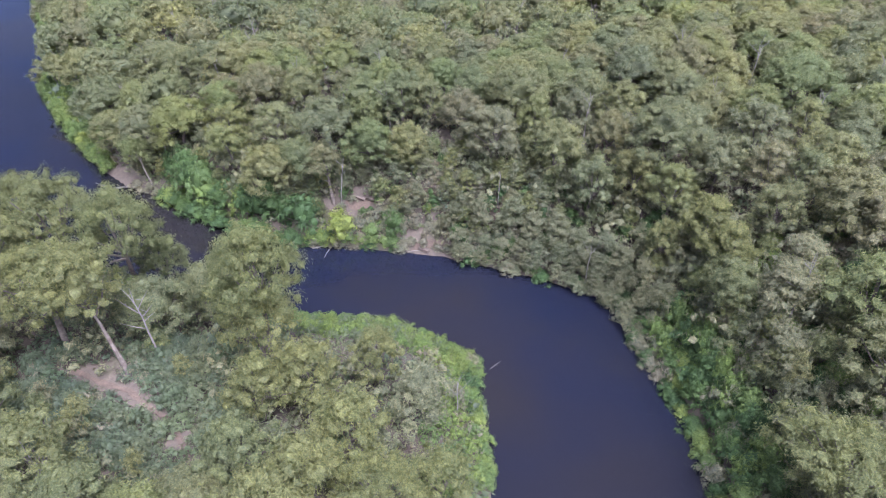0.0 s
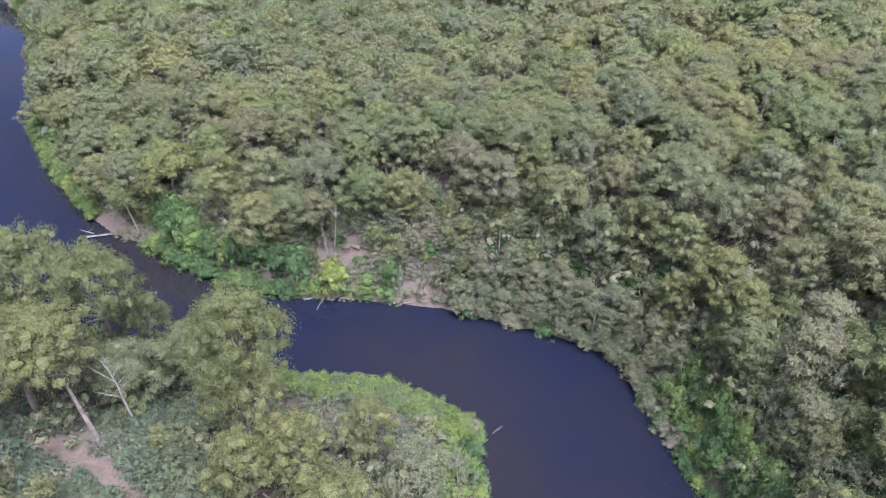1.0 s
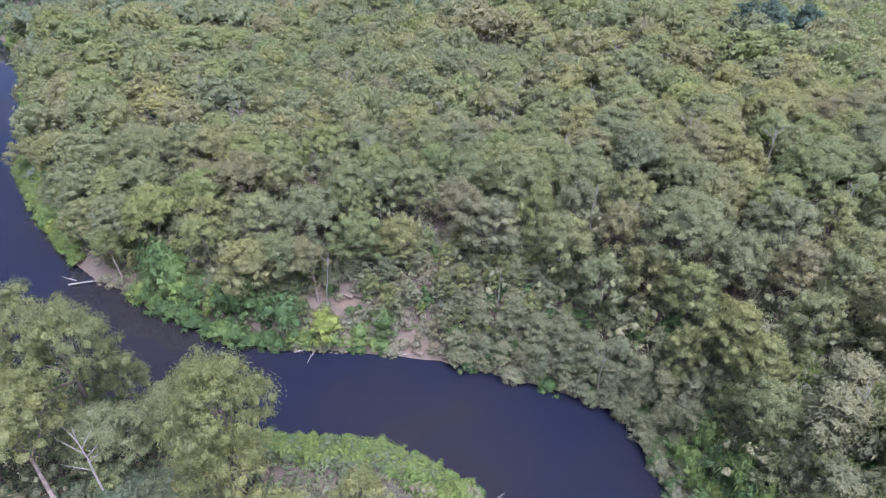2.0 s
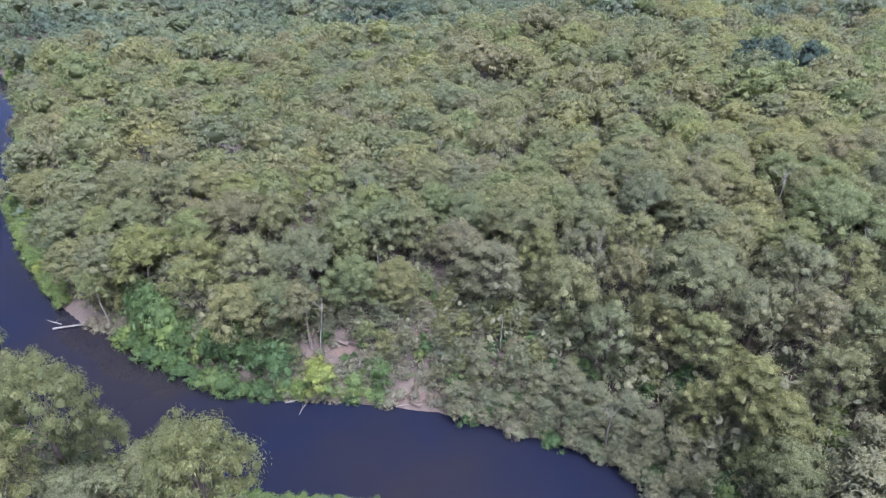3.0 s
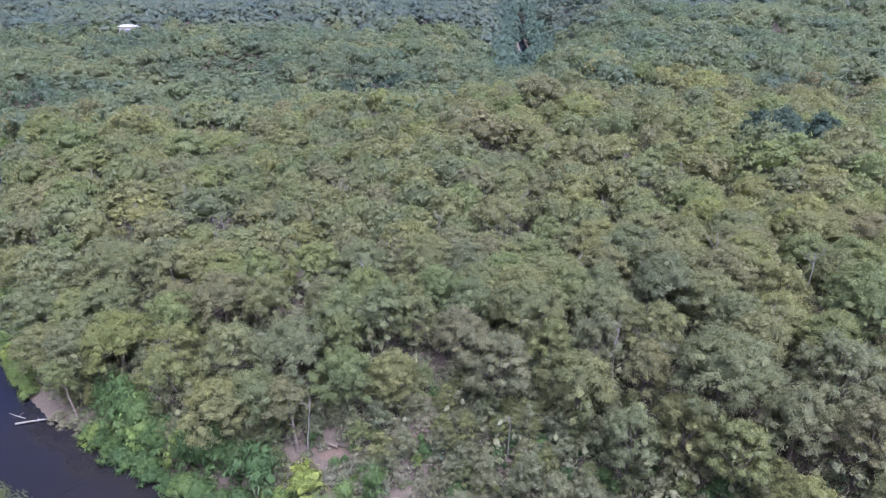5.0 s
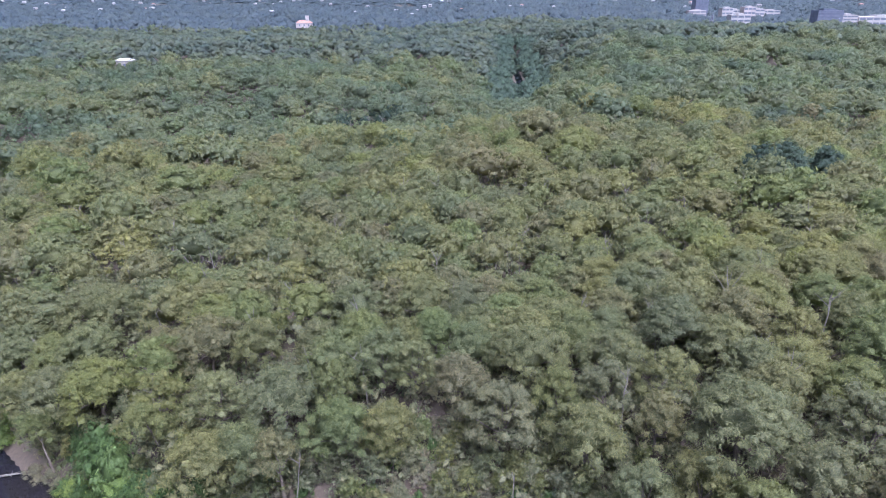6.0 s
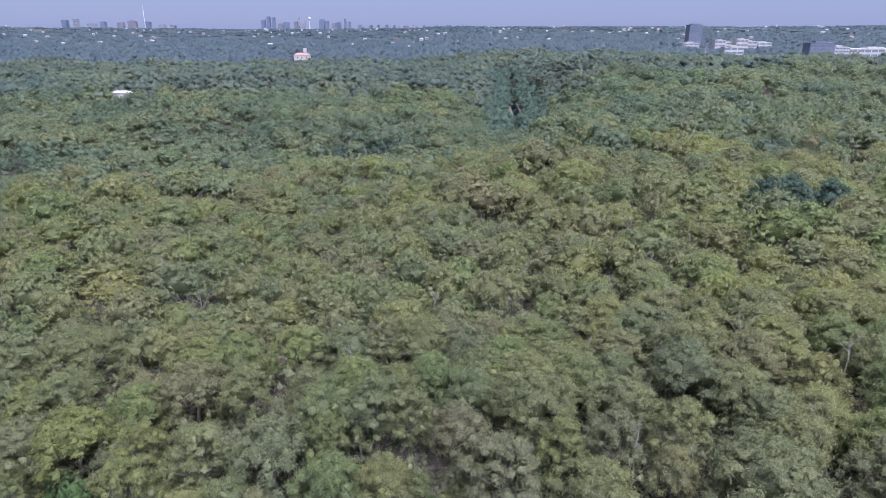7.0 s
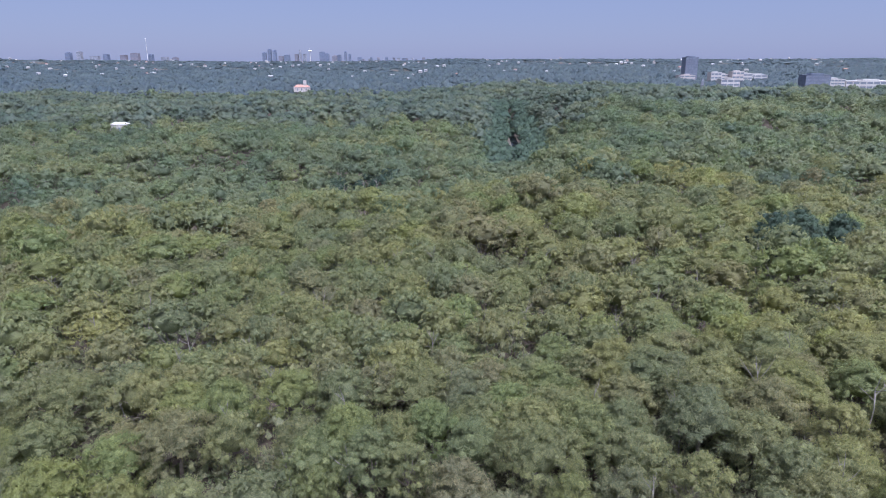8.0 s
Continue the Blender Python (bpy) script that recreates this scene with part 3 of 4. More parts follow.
for (x, y, r), h in zip(NEAR_GUMS, NEAR_TALL):
    grow(TALL_GUMS, x, y, r, 8.0, 18.0, h, rng)
for x, y, r in SPIT_GUMS + RIGHT_GUMS:
    if r > 6.2:
        grow(TALL_GUMS, x, y, r, 8.0, 18.0, 7.6 + 0.8 * r, rng)
        continue
    grow(AIRY_GUMS[1:2] if x < 8 else AIRY_GUMS, x, y, r * 1.1, 5.4, 11.6, 7.6 + 0.8 * r, rng)
for x, y, r in BEND_GUMS + SLOPE_GUMS:
    if r < 6.2 and rng.random() < (0.8 if y < 126 else 0.25):
        grow(AIRY_GUMS, x, y, r * 1.1, 5.4, 11.6, 8.0 + 0.75 * r, rng)
    elif r > 6.2:
        grow(WIDE_GUMS, x, y, r, 7.4, 13.4, 8.2 + 0.75 * r, rng)
    else:
        grow(GUMS, x, y, r * 1.05, 5.0, 11.0, (8.2 if y > 75 else 7.6) + 0.75 * r, rng)
for x, y in [(88, 202), (97, 207), (105, 202), (92, 196)]:
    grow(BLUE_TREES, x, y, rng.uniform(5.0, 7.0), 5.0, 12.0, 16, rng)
OAK_SPOTS = [(13, 100, 3.2), (17, 97.5, 3.0), (21, 96, 3.3), (25, 93, 3.2), (29, 91, 3.3), (31.5, 88, 3), (47, 66, 5.0), (45, 59, 4.0), (-3, 56, 4.6), (7, 101.5, 2.8), (34, 84, 2.8), (35.5, 78, 2.8), (50, 70, 4.2)]
for x, y, r in OAK_SPOTS:
    grow(SHE_OAKS, x, y, r, 3.4, 10.0, 5.5 + r, rng)

KEYED = np.array(NEAR_GUMS + BEND_GUMS + SLOPE_GUMS + RIGHT_GUMS + SPIT_GUMS + OAK_SPOTS)
KEYED_FAR = np.array(HILL_GUMS + CREST_GUMS)


def away(x, y, keyed, k=0.95, own=3.2):
    ok = np.ones(np.shape(x), bool)
    for cx, cy, r in keyed:
        ok &= np.hypot(x - cx, y - cy) > k * (r + own) * 0.8
    return ok


xs, ys = scatter(rng, (-140, 30, 140, 152), 6.9, lambda x, y: on_land(x, y, 4.5) & in_view(x, y, 12) & clear_of(x, y, LOW) & away(x, y, KEYED))
for x, y in zip(xs, ys):
    r = rng.uniform(4.0, 6.2)
    grow(GUMS, x, y, r, 5.0, 11.0, 7.2 + 0.75 * r, rng)

MID = [arrays(50 + i, 6.0, 6.4, 5.0, 54, 26, 0.33, 0.5, (0.13, 0.25), 0.6, lumpy=False) for i in range(10)]
BACK = [arrays(60 + i, 7.0, 6.4, 4.8, 26, 12, 0.6, 0.55, (0.17, 0.3), lumpy=False) for i in range(8)]
xs, ys = scatter(rng, (-300, 152, 300, 330), 8.6, lambda x, y: (y < 285 + 40 * np.sin(x * 0.31) * np.cos(x * 0.173 + y)) & on_land(x, y) & in_view(x, y) & away(x, y, KEYED) & away(x, y, KEYED_FAR, 0.9))
sizes = rng.uniform(0.75, 1.15, len(xs))
xs, ys, sizes = np.append(xs, KEYED_FAR[:, 0]), np.append(ys, KEYED_FAR[:, 1]), np.append(sizes, KEYED_FAR[:, 2] / 6.0)
MID_STEMS = (xs, ys, sizes)
wood("wood_middle", "dense olive-green gum forest canopy", rng, xs, ys, MID, GUM, sizes, (0.8, 1.22))
xs, ys = scatter(rng, (-450, 245, 450, 600), 11.0, lambda x, y: (y > 284 + 40 * np.sin(x * 0.31) * np.cos(x * 0.173 + y)) & (y < 560 + 40 * np.sin(x * 0.23) * np.cos(x * 0.11 + y)) & on_land(x, y) & (bank_distance(x, y, TOP_RIVER) > 22) & in_view(x, y) & clear_of(x, y, [(-36, 366, 17, 13)]))
wood("wood_back", "dense olive-green gum forest canopy on a hillside", rng, xs, ys, BACK, HAZY_HILL, rng.uniform(0.75, 1.3, len(xs)), (0.8, 1.25))


FAR = [arrays(70 + i, 7.5, 5.4, 3.8, 12, 5, 0.95, 0.85, (0.24, 0.4), soft=0.15, lumpy=False) for i in range(8)]
OUTER = [arrays(76 + i, 10, 6.0, 3.0, 5, 2, 1.6, 1.0, (0.45, 0.65), soft=0.1, lumpy=False) for i in range(8)]
xs, ys = scatter(rng, (-420, -160, 420, 420), 14, lambda x, y: on_land(x, y, 4) & (~in_view(x, y, 4) | (y < 26)))
close = (np.abs(xs) < 110) & (ys > -70) & (ys < 120)
wood("wood_beside", "dense olive-green gum forest canopy beyond the banks", rng, xs[close], ys[close], BACK, GUM, rng.uniform(0.9, 1.2, close.sum()))
wood("wood_outskirts", "olive-green gum forest canopy away from the river", rng, xs[~close], ys[~close], OUTER, HAZY_HILL, rng.uniform(0.7, 1.1, (~close).sum()))

def stems(seed):
    """The forking limbs that hold up one crown."""
    r = np.random.default_rng(seed)
    pieces = []
    for i in range(4):
        a, q = i * 1.6 + r.uniform(-0.5, 0.5), r.uniform(1.2, 3.4)
        v, f = limb([(0, 0, -0.5), (math.cos(a) * q * 0.3, math.sin(a) * q * 0.3, 3.2), (math.cos(a) * q, math.sin(a) * q, 7.5)], [0.2, 0.15, 0.07], 3)
        pieces.append((v, f))
    v, f = join(pieces)
    return v, np.concatenate([f[:, :3], f[:, [0, 2, 3]]])


ok = MID_STEMS[1] < 250
wood("wood_stems", "grey forking trunks under the gum canopy", rng, MID_STEMS[0][ok], MID_STEMS[1][ok], [stems(150 + i) for i in range(6)], LIMB, MID_STEMS[2][ok], (0.95, 1.05))

# open plots round the far buildings
PLOTS = [(-238, 548, 14, 16), (565, 1440, 60, 90), (620, 1400, 70, 70), (590, 960, 70, 55), (-208, 1120, 26, 40), (352, 890, 8, 14)]
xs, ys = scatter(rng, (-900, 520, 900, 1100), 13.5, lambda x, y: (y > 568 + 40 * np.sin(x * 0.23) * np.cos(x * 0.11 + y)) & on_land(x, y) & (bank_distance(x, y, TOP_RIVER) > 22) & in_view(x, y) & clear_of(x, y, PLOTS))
wood("wood_far", "distant green forest canopy", rng, xs, ys, FAR, HAZY_RIDGE, rng.uniform(0.8, 1.5, len(xs)))
# the creek trees get the valley's shade as a dark leaf colour
xs, ys = scatter(rng, (20, 440, 160, 960), 8.0, lambda x, y: (bank_distance(x, y, TOP_RIVER) > np.where((y > 590) & (y < 690), 5.5, 1.5)) & (bank_distance(x, y, TOP_RIVER) < 26))
wood("wood_valley", "blue-green trees along a distant creek, darkened with valley shade", rng, xs, ys, FAR, FIG_AND_SHADE, rng.uniform(0.7, 1.1, len(xs)))
# dark leaves here stand in for the shade of the hollow
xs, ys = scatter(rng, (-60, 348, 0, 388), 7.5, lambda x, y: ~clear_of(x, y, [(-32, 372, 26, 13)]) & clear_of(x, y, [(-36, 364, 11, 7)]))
wood("wood_hollow", "trees in a hollow of the forest, shade put into their dark leaves", rng, xs, ys, BACK, FIG_AND_SHADE, rng.uniform(0.5, 0.75, len(xs)))
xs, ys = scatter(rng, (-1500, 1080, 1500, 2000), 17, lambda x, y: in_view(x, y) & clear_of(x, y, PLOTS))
wood("wood_outer", "trees of the wooded suburbs with blue haze in their colour", rng, xs, ys, OUTER, HAZY_SUBURB, rng.uniform(0.8, 1.3, len(xs)), (0.8, 1.25))
DISTANT = [arrays(86 + i, 22, 14, 0.0, 2, 2, 4.0, 1.0, (0.5, 0.7), soft=0.1, lumpy=False) for i in range(8)]
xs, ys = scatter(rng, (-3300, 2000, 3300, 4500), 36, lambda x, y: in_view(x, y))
wood("wood_distant", "wooded suburbs towards the skyline with blue haze in their colour", rng, xs, ys, DISTANT, HAZY_SUBURB, rng.uniform(0.9, 1.3, len(xs)), (0.35, 0.5))

# half-grown trees that fill the gaps of the canopy
UNDER = [plain_arrays(160 + i, 2.8, 4.6, 10, 22, 0.21, (0.26, 0.44), 0.85) for i in range(6)]
xs, ys = scatter(rng, (-150, 30, 150, 300), 4.6, lambda x, y: on_land(x, y, 6) & in_view(x, y, 6) & clear_of(x, y, LOW) & (rng.random(np.shape(x)) < np.where(y < 160, 0.95, 0.6)))
wood("understorey", "grey-green half-grown gums between the tall trees", rng, xs, ys, UNDER, SHE_OAK, rng.uniform(0.7, 1.5, len(xs)), (0.9, 1.5), "scrub")

# ---- shrubs of the banks ----
def along(line, gap):
    """Points along a line about gap apart, with the way to its left."""
    out = []
    for (ax, ay), (bx, by) in zip(line, line[1:]):
        n = max(1, round(math.hypot(bx - ax, by - ay) / gap))
        for i in range(n):
            k = (i + rng.uniform(0.2, 0.8)) / n
            out.append((ax + (bx - ax) * k, ay + (by - ay) * k))
    return out


def shrub(kinds, x, y, r, tall=None):
    s = r / 2.2
    return plant(kinds[rng.integers(len(kinds))], x, y, rng.uniform(0, 6.28), s, (tall or r * rng.uniform(1.1, 1.5)) / (3.0 * s), 0.1)


for x, y in along(FAR_BANK[3:26], 2.2):
    nx, ny = rng.uniform(-0.3, 0.3), rng.uniform(-0.9, 0.3)
    if x < -78:
        kinds, r = (BRIGHT_SHRUBS if rng.random() < 0.9 else YELLOW_SHRUBS), rng.uniform(2.0, 3.0)
        nx, ny = 0.9, 0.5
    elif x < -61.5:
        continue
    elif x < -27:
        kinds, r = (DARK_SHRUBS if rng.random() < 0.75 else BRIGHT_SHRUBS), rng.uniform(1.4, 3.4)
        shrub(DARK_SHRUBS if rng.random() < 0.85 else BRIGHT_SHRUBS, x + rng.uniform(0, 2), y + rng.uniform(2.5, 5.5), rng.uniform(2.2, 4.6), rng.uniform(4, 8.5))
    elif x < -9:
        kinds, r = BRIGHT_SHRUBS, rng.uniform(1.5, 2.1)
        ny = 1.0
    elif x < 3:
        kinds, r = GREY_SHRUBS, rng.uniform(0.9, 1.3)
        ny += 1.5
    elif y > 77:
        kinds, r = (SHE_OAKS if rng.random() < 0.5 else DARK_SHRUBS if rng.random() < 0.5 else GREY_SHRUBS), rng.uniform(1.5, 2.2)
        if kinds is SHE_OAKS:
            grow(SHE_OAKS, x + 0.8, y + 1.2, rng.uniform(2.0, 2.8), 3.4, 10.0, rng.uniform(4.5, 7), rng)
            continue
        nx, ny = -0.3, -0.3
    else:
        kinds, r = (DARK_SHRUBS if rng.random() < 0.5 else BRIGHT_SHRUBS if rng.random() < 0.6 else GREY_SHRUBS), rng.uniform(1.5, 2.3)
        nx, ny = -0.4, rng.uniform(-0.5, 0.5)
        shrub(DARK_SHRUBS if rng.random() < 0.55 else BRIGHT_SHRUBS, x + rng.uniform(1.6, 2.6), y + 0.8, rng.uniform(1.6, 2.6), rng.uniform(2.5, 4.5))
        shrub(BRIGHT_SHRUBS if rng.random() < 0.55 else DARK_SHRUBS, x + rng.uniform(4, 5.5), y, rng.uniform(2.0, 3.0), rng.uniform(4, 7))
        grow(SAPLINGS, x + rng.uniform(6, 9), y + 1, rng.uniform(2.2, 3.2), 2.3, 5.3, rng.uniform(5, 8.5), rng)
    shrub(kinds, x + nx, y + ny, r)
shrub(YELLOW_SHRUBS, -20.2, 105.0, 3.4, 4.8)
shrub(BRIGHT_SHRUBS, -14.0, 104.2, 2.4, 3.2)
shrub(YELLOW_SHRUBS, -127, 210, 3.2, 5.5)
shrub(DARK_SHRUBS, -9.6, 104.8, 2.8, 5.0)
shrub(DARK_SHRUBS, -10.0, 103.6, 1.4, 2.2)
shrub(PALE_SHRUBS, 33.2, 75.4, 2.0, 1.8)
shrub(BRIGHT_SHRUBS, 41, 60, 3.2, 6.5)
shrub(BRIGHT_SHRUBS, 39.5, 68.6, 3.0, 6.5)
for x, y in along(NEAR_BANK[3:17], 2.3):
    shrub(BRIGHT_SHRUBS if x > -30 or rng.random() < 0.6 else DARK_SHRUBS, x - (1.0 if x > 2 else 0), y - (1.1 if x < 4 else 0), rng.uniform(1.3, 1.9), rng.uniform(1.6, 2.6))
xs, ys = scatter(rng, (-30, 42, 9, 82), 2.7, lambda x, y: on_land(x, y, 1.2) & ((y > 62) | (x > -9)) & (bank_distance(x, y, RIVER) < 9) & away(x, y, NEAR_GUMS, 0.5, 1))
VINES = [plain_arrays(130 + i, 1.9, 2.2, 15, 32, 0.18, (0.28, 0.44), 0.8) for i in range(4)]
wood("vine_thicket", "bright green vines smothering the low river spit", rng, xs, ys, VINES, BRIGHT, rng.uniform(0.8, 1.2, len(xs)), (0.8, 1.2), "scrub")
xs, ys = scatter(rng, (-330, 131, -79, 430), 3.4, lambda x, y: (bank_distance(x, y, RIVER) > 0.8) & (bank_distance(x, y, RIVER) < 10.5) & (y > -0.85 * x + 52))
wood("bank_thicket", "bright green thicket along the upper river bank", rng, xs, ys, VINES, BRIGHT, rng.uniform(1.0, 1.7, len(xs)), (0.9, 1.4), "scrub")
xs, ys = scatter(rng, (-26, 100, 14, 118), 1.9, lambda x, y: on_land(x, y, 3) & ~clear_of(x, y, LOW) & clear_of(x, y, BARE))
for x, y in zip(xs, ys):
    shrub(GREY_SHRUBS if rng.random() < 0.75 else BRIGHT_SHRUBS, x, y, rng.uniform(0.6, 1.7), rng.uniform(0.7, 2.4))

xs, ys = scatter(rng, (2, 62, 50, 106), 2.6, lambda x, y: on_land(x, y, 0.6) & (bank_distance(x, y, RIVER) < 11) & clear_of(x, y, BARE))
for x, y in zip(xs, ys):
    k = rng.random()
    shrub((GREY_SHRUBS if k < 0.5 else DARK_SHRUBS) if y > 77 else (BRIGHT_SHRUBS if k < 0.5 else DARK_SHRUBS if k < 0.75 else GREY_SHRUBS), x, y, rng.uniform(1.3, 2.2), rng.uniform(1.8, 3.6))

xs, ys = scatter(rng, (-30, 103, 24, 119), 3.1, lambda x, y: on_land(x, y, 3) & clear_of(x, y, BARE) & clear_of(x, y, [(-17, 107, 5, 2.5), (-2.5, 106, 2.6, 2.5), (10.5, 101, 3, 2), (0.8, 116, 2.5, 2)]) & away(x, y, KEYED, 0.45, 1.5))
for x, y in zip(xs, ys):
    grow(SAPLINGS, x, y, rng.uniform(1.6, 2.6), 2.3, 5.3, rng.uniform(3.5, 6), rng)
xs, ys = scatter(rng, (-110, 104, -27, 160), 3.6, lambda x, y: on_land(x, y, 3.5) & (bank_distance(x, y, RIVER) < 13) & clear_of(x, y, BARE) & away(x, y, KEYED, 0.3, 1.5))
for x, y in zip(xs, ys):
    grow(SAPLINGS, x, y, rng.uniform(1.8, 2.8), 2.3, 5.3, rng.uniform(4, 7), rng)
xs, ys = scatter(rng, (-72, 42, -24, 72), 2.1, lambda x, y: ~clear_of(x, y, LOW) & clear_of(x, y, [(a, b, c + 0.5, d + 0.5) for a, b, c, d in BARE]) & away(x, y, NEAR_GUMS, 0.12, 1))
wood("track_scrub", "soft green undergrowth beside the walking track", rng, xs, ys, VINES, HAZY_HILL, rng.uniform(0.7, 1.35, len(xs)), (0.7, 1.5), "scrub")
for x, y in zip(xs, ys):
    if rng.random() < 0.16 and clear_of(x, y, [(a, b, c + 3.5, d + 3.5) for a, b, c, d in BARE]):
        grow(SAPLINGS[::2], x, y, rng.uniform(1.6, 2.8), 2.3, 5.3, rng.uniform(3.5, 6.5), rng)

xs, ys = scatter(rng, (36, 38, 62, 80), 2.7, lambda x, y: on_land(x, y, 2))
for x, y in zip(xs, ys):
    k = rng.random()
    shrub(BRIGHT_SHRUBS if k < 0.3 else GREY_SHRUBS if k < 0.7 else DARK_SHRUBS, x, y, rng.uniform(1.4, 2.3), rng.uniform(1.8, 4.0))
    if k > 0.8:
        grow(SAPLINGS, x + 1, y, rng.uniform(2.0, 3.2), 2.3, 5.3, rng.uniform(5, 9), rng)

xs, ys = scatter(rng, (2, 78, 50, 110), 3.5, lambda x, y: on_land(x, y, 2) & (bank_distance(x, y, RIVER) < 17) & clear_of(x, y, BARE) & away(x, y, KEYED, 0.25, 1.0))
for x, y in zip(xs, ys):
    grow(SAPLINGS, x, y, rng.uniform(1.7, 2.7), 2.3, 5.3, rng.uniform(4, 6.5), rng)
xs, ys = scatter(rng, (-26, 103, 13, 120), 1.7, lambda x, y: on_land(x, y, 1.2))
for x, y in zip(xs, ys):
    if rng.random() < 0.62:
        shrub(GREY_SHRUBS if rng.random() < 0.8 else DARK_SHRUBS, x, y, rng.uniform(0.6, 1.6), rng.uniform(0.6, 2.2))
for x, y, r, h in [(-67.5, 123.2, 1.3, 1.6), (-65.2, 123.4, 1.6, 2.2), (-63.6, 122.2, 1.2, 1.5), (-68.8, 124.6, 1.7, 2.4), (-64.4, 120.9, 0.8, 0.9), (-66.6, 121.6, 0.6, 0.6)]:
    shrub(GREY_SHRUBS, x, y, r, h)
xs, ys = scatter(rng, (-28, 102, 14, 120), 2.5, lambda x, y: on_land(x, y, 1.6) & clear_of(x, y, [(a, b, 0.72 * c, 0.62 * d) for a, b, c, d in BARE]))
dry = rng.random(len(xs)) < 0.5
wood("slope_brush", "dry grey-brown brush on the rocky river slope", rng, xs[dry], ys[dry], UNDER, SCRUB, rng.uniform(0.3, 0.62, dry.sum()), (0.5, 0.9), "scrub")
wood("slope_growth", "grey-green low growth on the rocky river slope", rng, xs[~dry], ys[~dry], UNDER, SHE_OAK, rng.uniform(0.3, 0.7, (~dry).sum()), (0.5, 1.0), "scrub")
# a fringe that hides the waterline
for (ax, ay), (bx, by) in zip(FAR_BANK[11:25], FAR_BANK[12:26]):
    run = math.hypot(bx - ax, by - ay)
    for i in range(max(1, round(run / 1.8))):
        k = (i + rng.uniform(0.2, 0.8)) / max(1, round(run / 1.8))
        x, y = ax + (bx - ax) * k - (by - ay) / run * 0.1, ay + (by - ay) * k + (bx - ax) / run * 0.1
        if x < -61 or -8 < x < 1.5:
            continue
        if rng.random() < 0.12:
            continue
        if x > 2 and y > 77:
            grow(SAPLINGS[1:2], x - 0.1, y - 0.1, rng.uniform(1.4, 2.6), 2.3, 5.3, rng.uniform(2.0, 5.0), rng)
            continue
        shrub(DARK_SHRUBS if rng.random() < 0.5 else GREY_SHRUBS, x, y, rng.uniform(0.7, 1.7), rng.uniform(0.9, 2.4))

# low growth between the trees
MOUND = [plain_arrays(110 + i, 1.7, 1.7, 7, 14, 0.24, (0.3, 0.48), 0.8) for i in range(5)]
xs, ys = scatter(rng, (-130, -40, 110, 140), 3.0, lambda x, y: on_land(x, y, 1.5) & in_view(x, y) & clear_of(x, y, [(a, b, c + 0.5, d + 0.5) for a, b, c, d in BARE]))
dry = rng.random(len(xs)) < np.where((ys > 90) & (xs > -40), 0.6, 0.2)
wood("dry_scrub", "dry grey-brown scrub under the trees", rng, xs[dry], ys[dry], MOUND, SCRUB, rng.uniform(0.7, 1.3, dry.sum()), (0.7, 1.5), "scrub")
wood("green_scrub", "green fern and shrub growth under the trees", rng, xs[~dry], ys[~dry], MOUND, HAZY_HILL, rng.uniform(0.7, 1.4, (~dry).sum()), (0.7, 1.5), "scrub")


LOW_LUMPS = [plain_arrays(120 + i, 3.4, 4.6, 8, 6, 0.4, (0.28, 0.42), 0.8) for i in range(5)]
xs, ys = scatter(rng, (-220, 150, 220, 290), 6.5, lambda x, y: on_land(x, y, 2) & in_view(x, y))
wood("hill_scrub", "shady green undergrowth between the gum trees", rng, xs, ys, LOW_LUMPS, HAZY_HILL, rng.uniform(0.7, 1.3, len(xs)), (0.7, 1.2), "scrub")


# ---- rock, clay, path ----
def rock_mesh(seed, sx, sy, sz):
    """A weathered block with broken edges."""
    r = np.random.default_rng(seed)
    bm = bmesh.new()
    bmesh.ops.create_cube(bm, size=1.0)
    bmesh.ops.subdivide_edges(bm, edges=bm.edges[:], cuts=3, use_grid_fill=True)
    for v in bm.verts:
        c = v.co.copy()
        v.co = c * (0.5 / max(0.5, c.length ** 0.35 * 0.62))
        v.co += Vector(noise.noise_vector(c * 2.3 + Vector((seed, 0, 0)))) * 0.09
        v.co = Vector((v.co.x * sx, v.co.y * sy, v.co.z * sz))
    me = bpy.data.meshes.new("rock")
    bm.to_mesh(me)
    bm.free()
    me.materials.append(SANDSTONE)
    return me


ROCKS = [rock_mesh(i, *d) for i, d in enumerate([(2.4, 1.2, 0.7), (1.8, 1.4, 0.9), (3.2, 1.3, 0.6), (1.3, 1.0, 0.8), (4.4, 1.6, 0.7)])]
ROCK_SPOTS = [(-18.5, 109.9, 3), (-16.6, 110.0, 2), (-14.2, 109.7, 0), (-12.6, 109.2, 3), (-20.4, 108.8, 3), (-2.2, 109.7, 2), (-1.6, 110.8, 0), (-3.0, 108.6, 3),
              (0.8, 119.0, 2), (9.8, 103.6, 3), (11.4, 104.2, 0), (12.4, 103.3, 3), (-3.6, 101.4, 0), (-54, 66.5, 4), (-56.5, 63.5, 2), (-52.5, 64.2, 3), (52, 104, 1), (56, 101, 0), (47, 100, 3), (-36, 368, 4), (-32, 366, 2), (-40, 370, 0), (-28, 369, 4)]
for x, y, k in ROCK_SPOTS:
    ob = tagged(new("sandstone_rock", ROCKS[k]), "weathered pale pink sandstone block on the slope", "rock", "sandstone rocks")
    ob.matrix_basis = Matrix.LocRotScale((x, y, height(x, y) + 0.12), Euler((rng.uniform(-0.1, 0.15), rng.uniform(-0.12, 0.12), rng.uniform(-0.5, 0.5))), (rng.uniform(0.8, 1.1),) * 3)


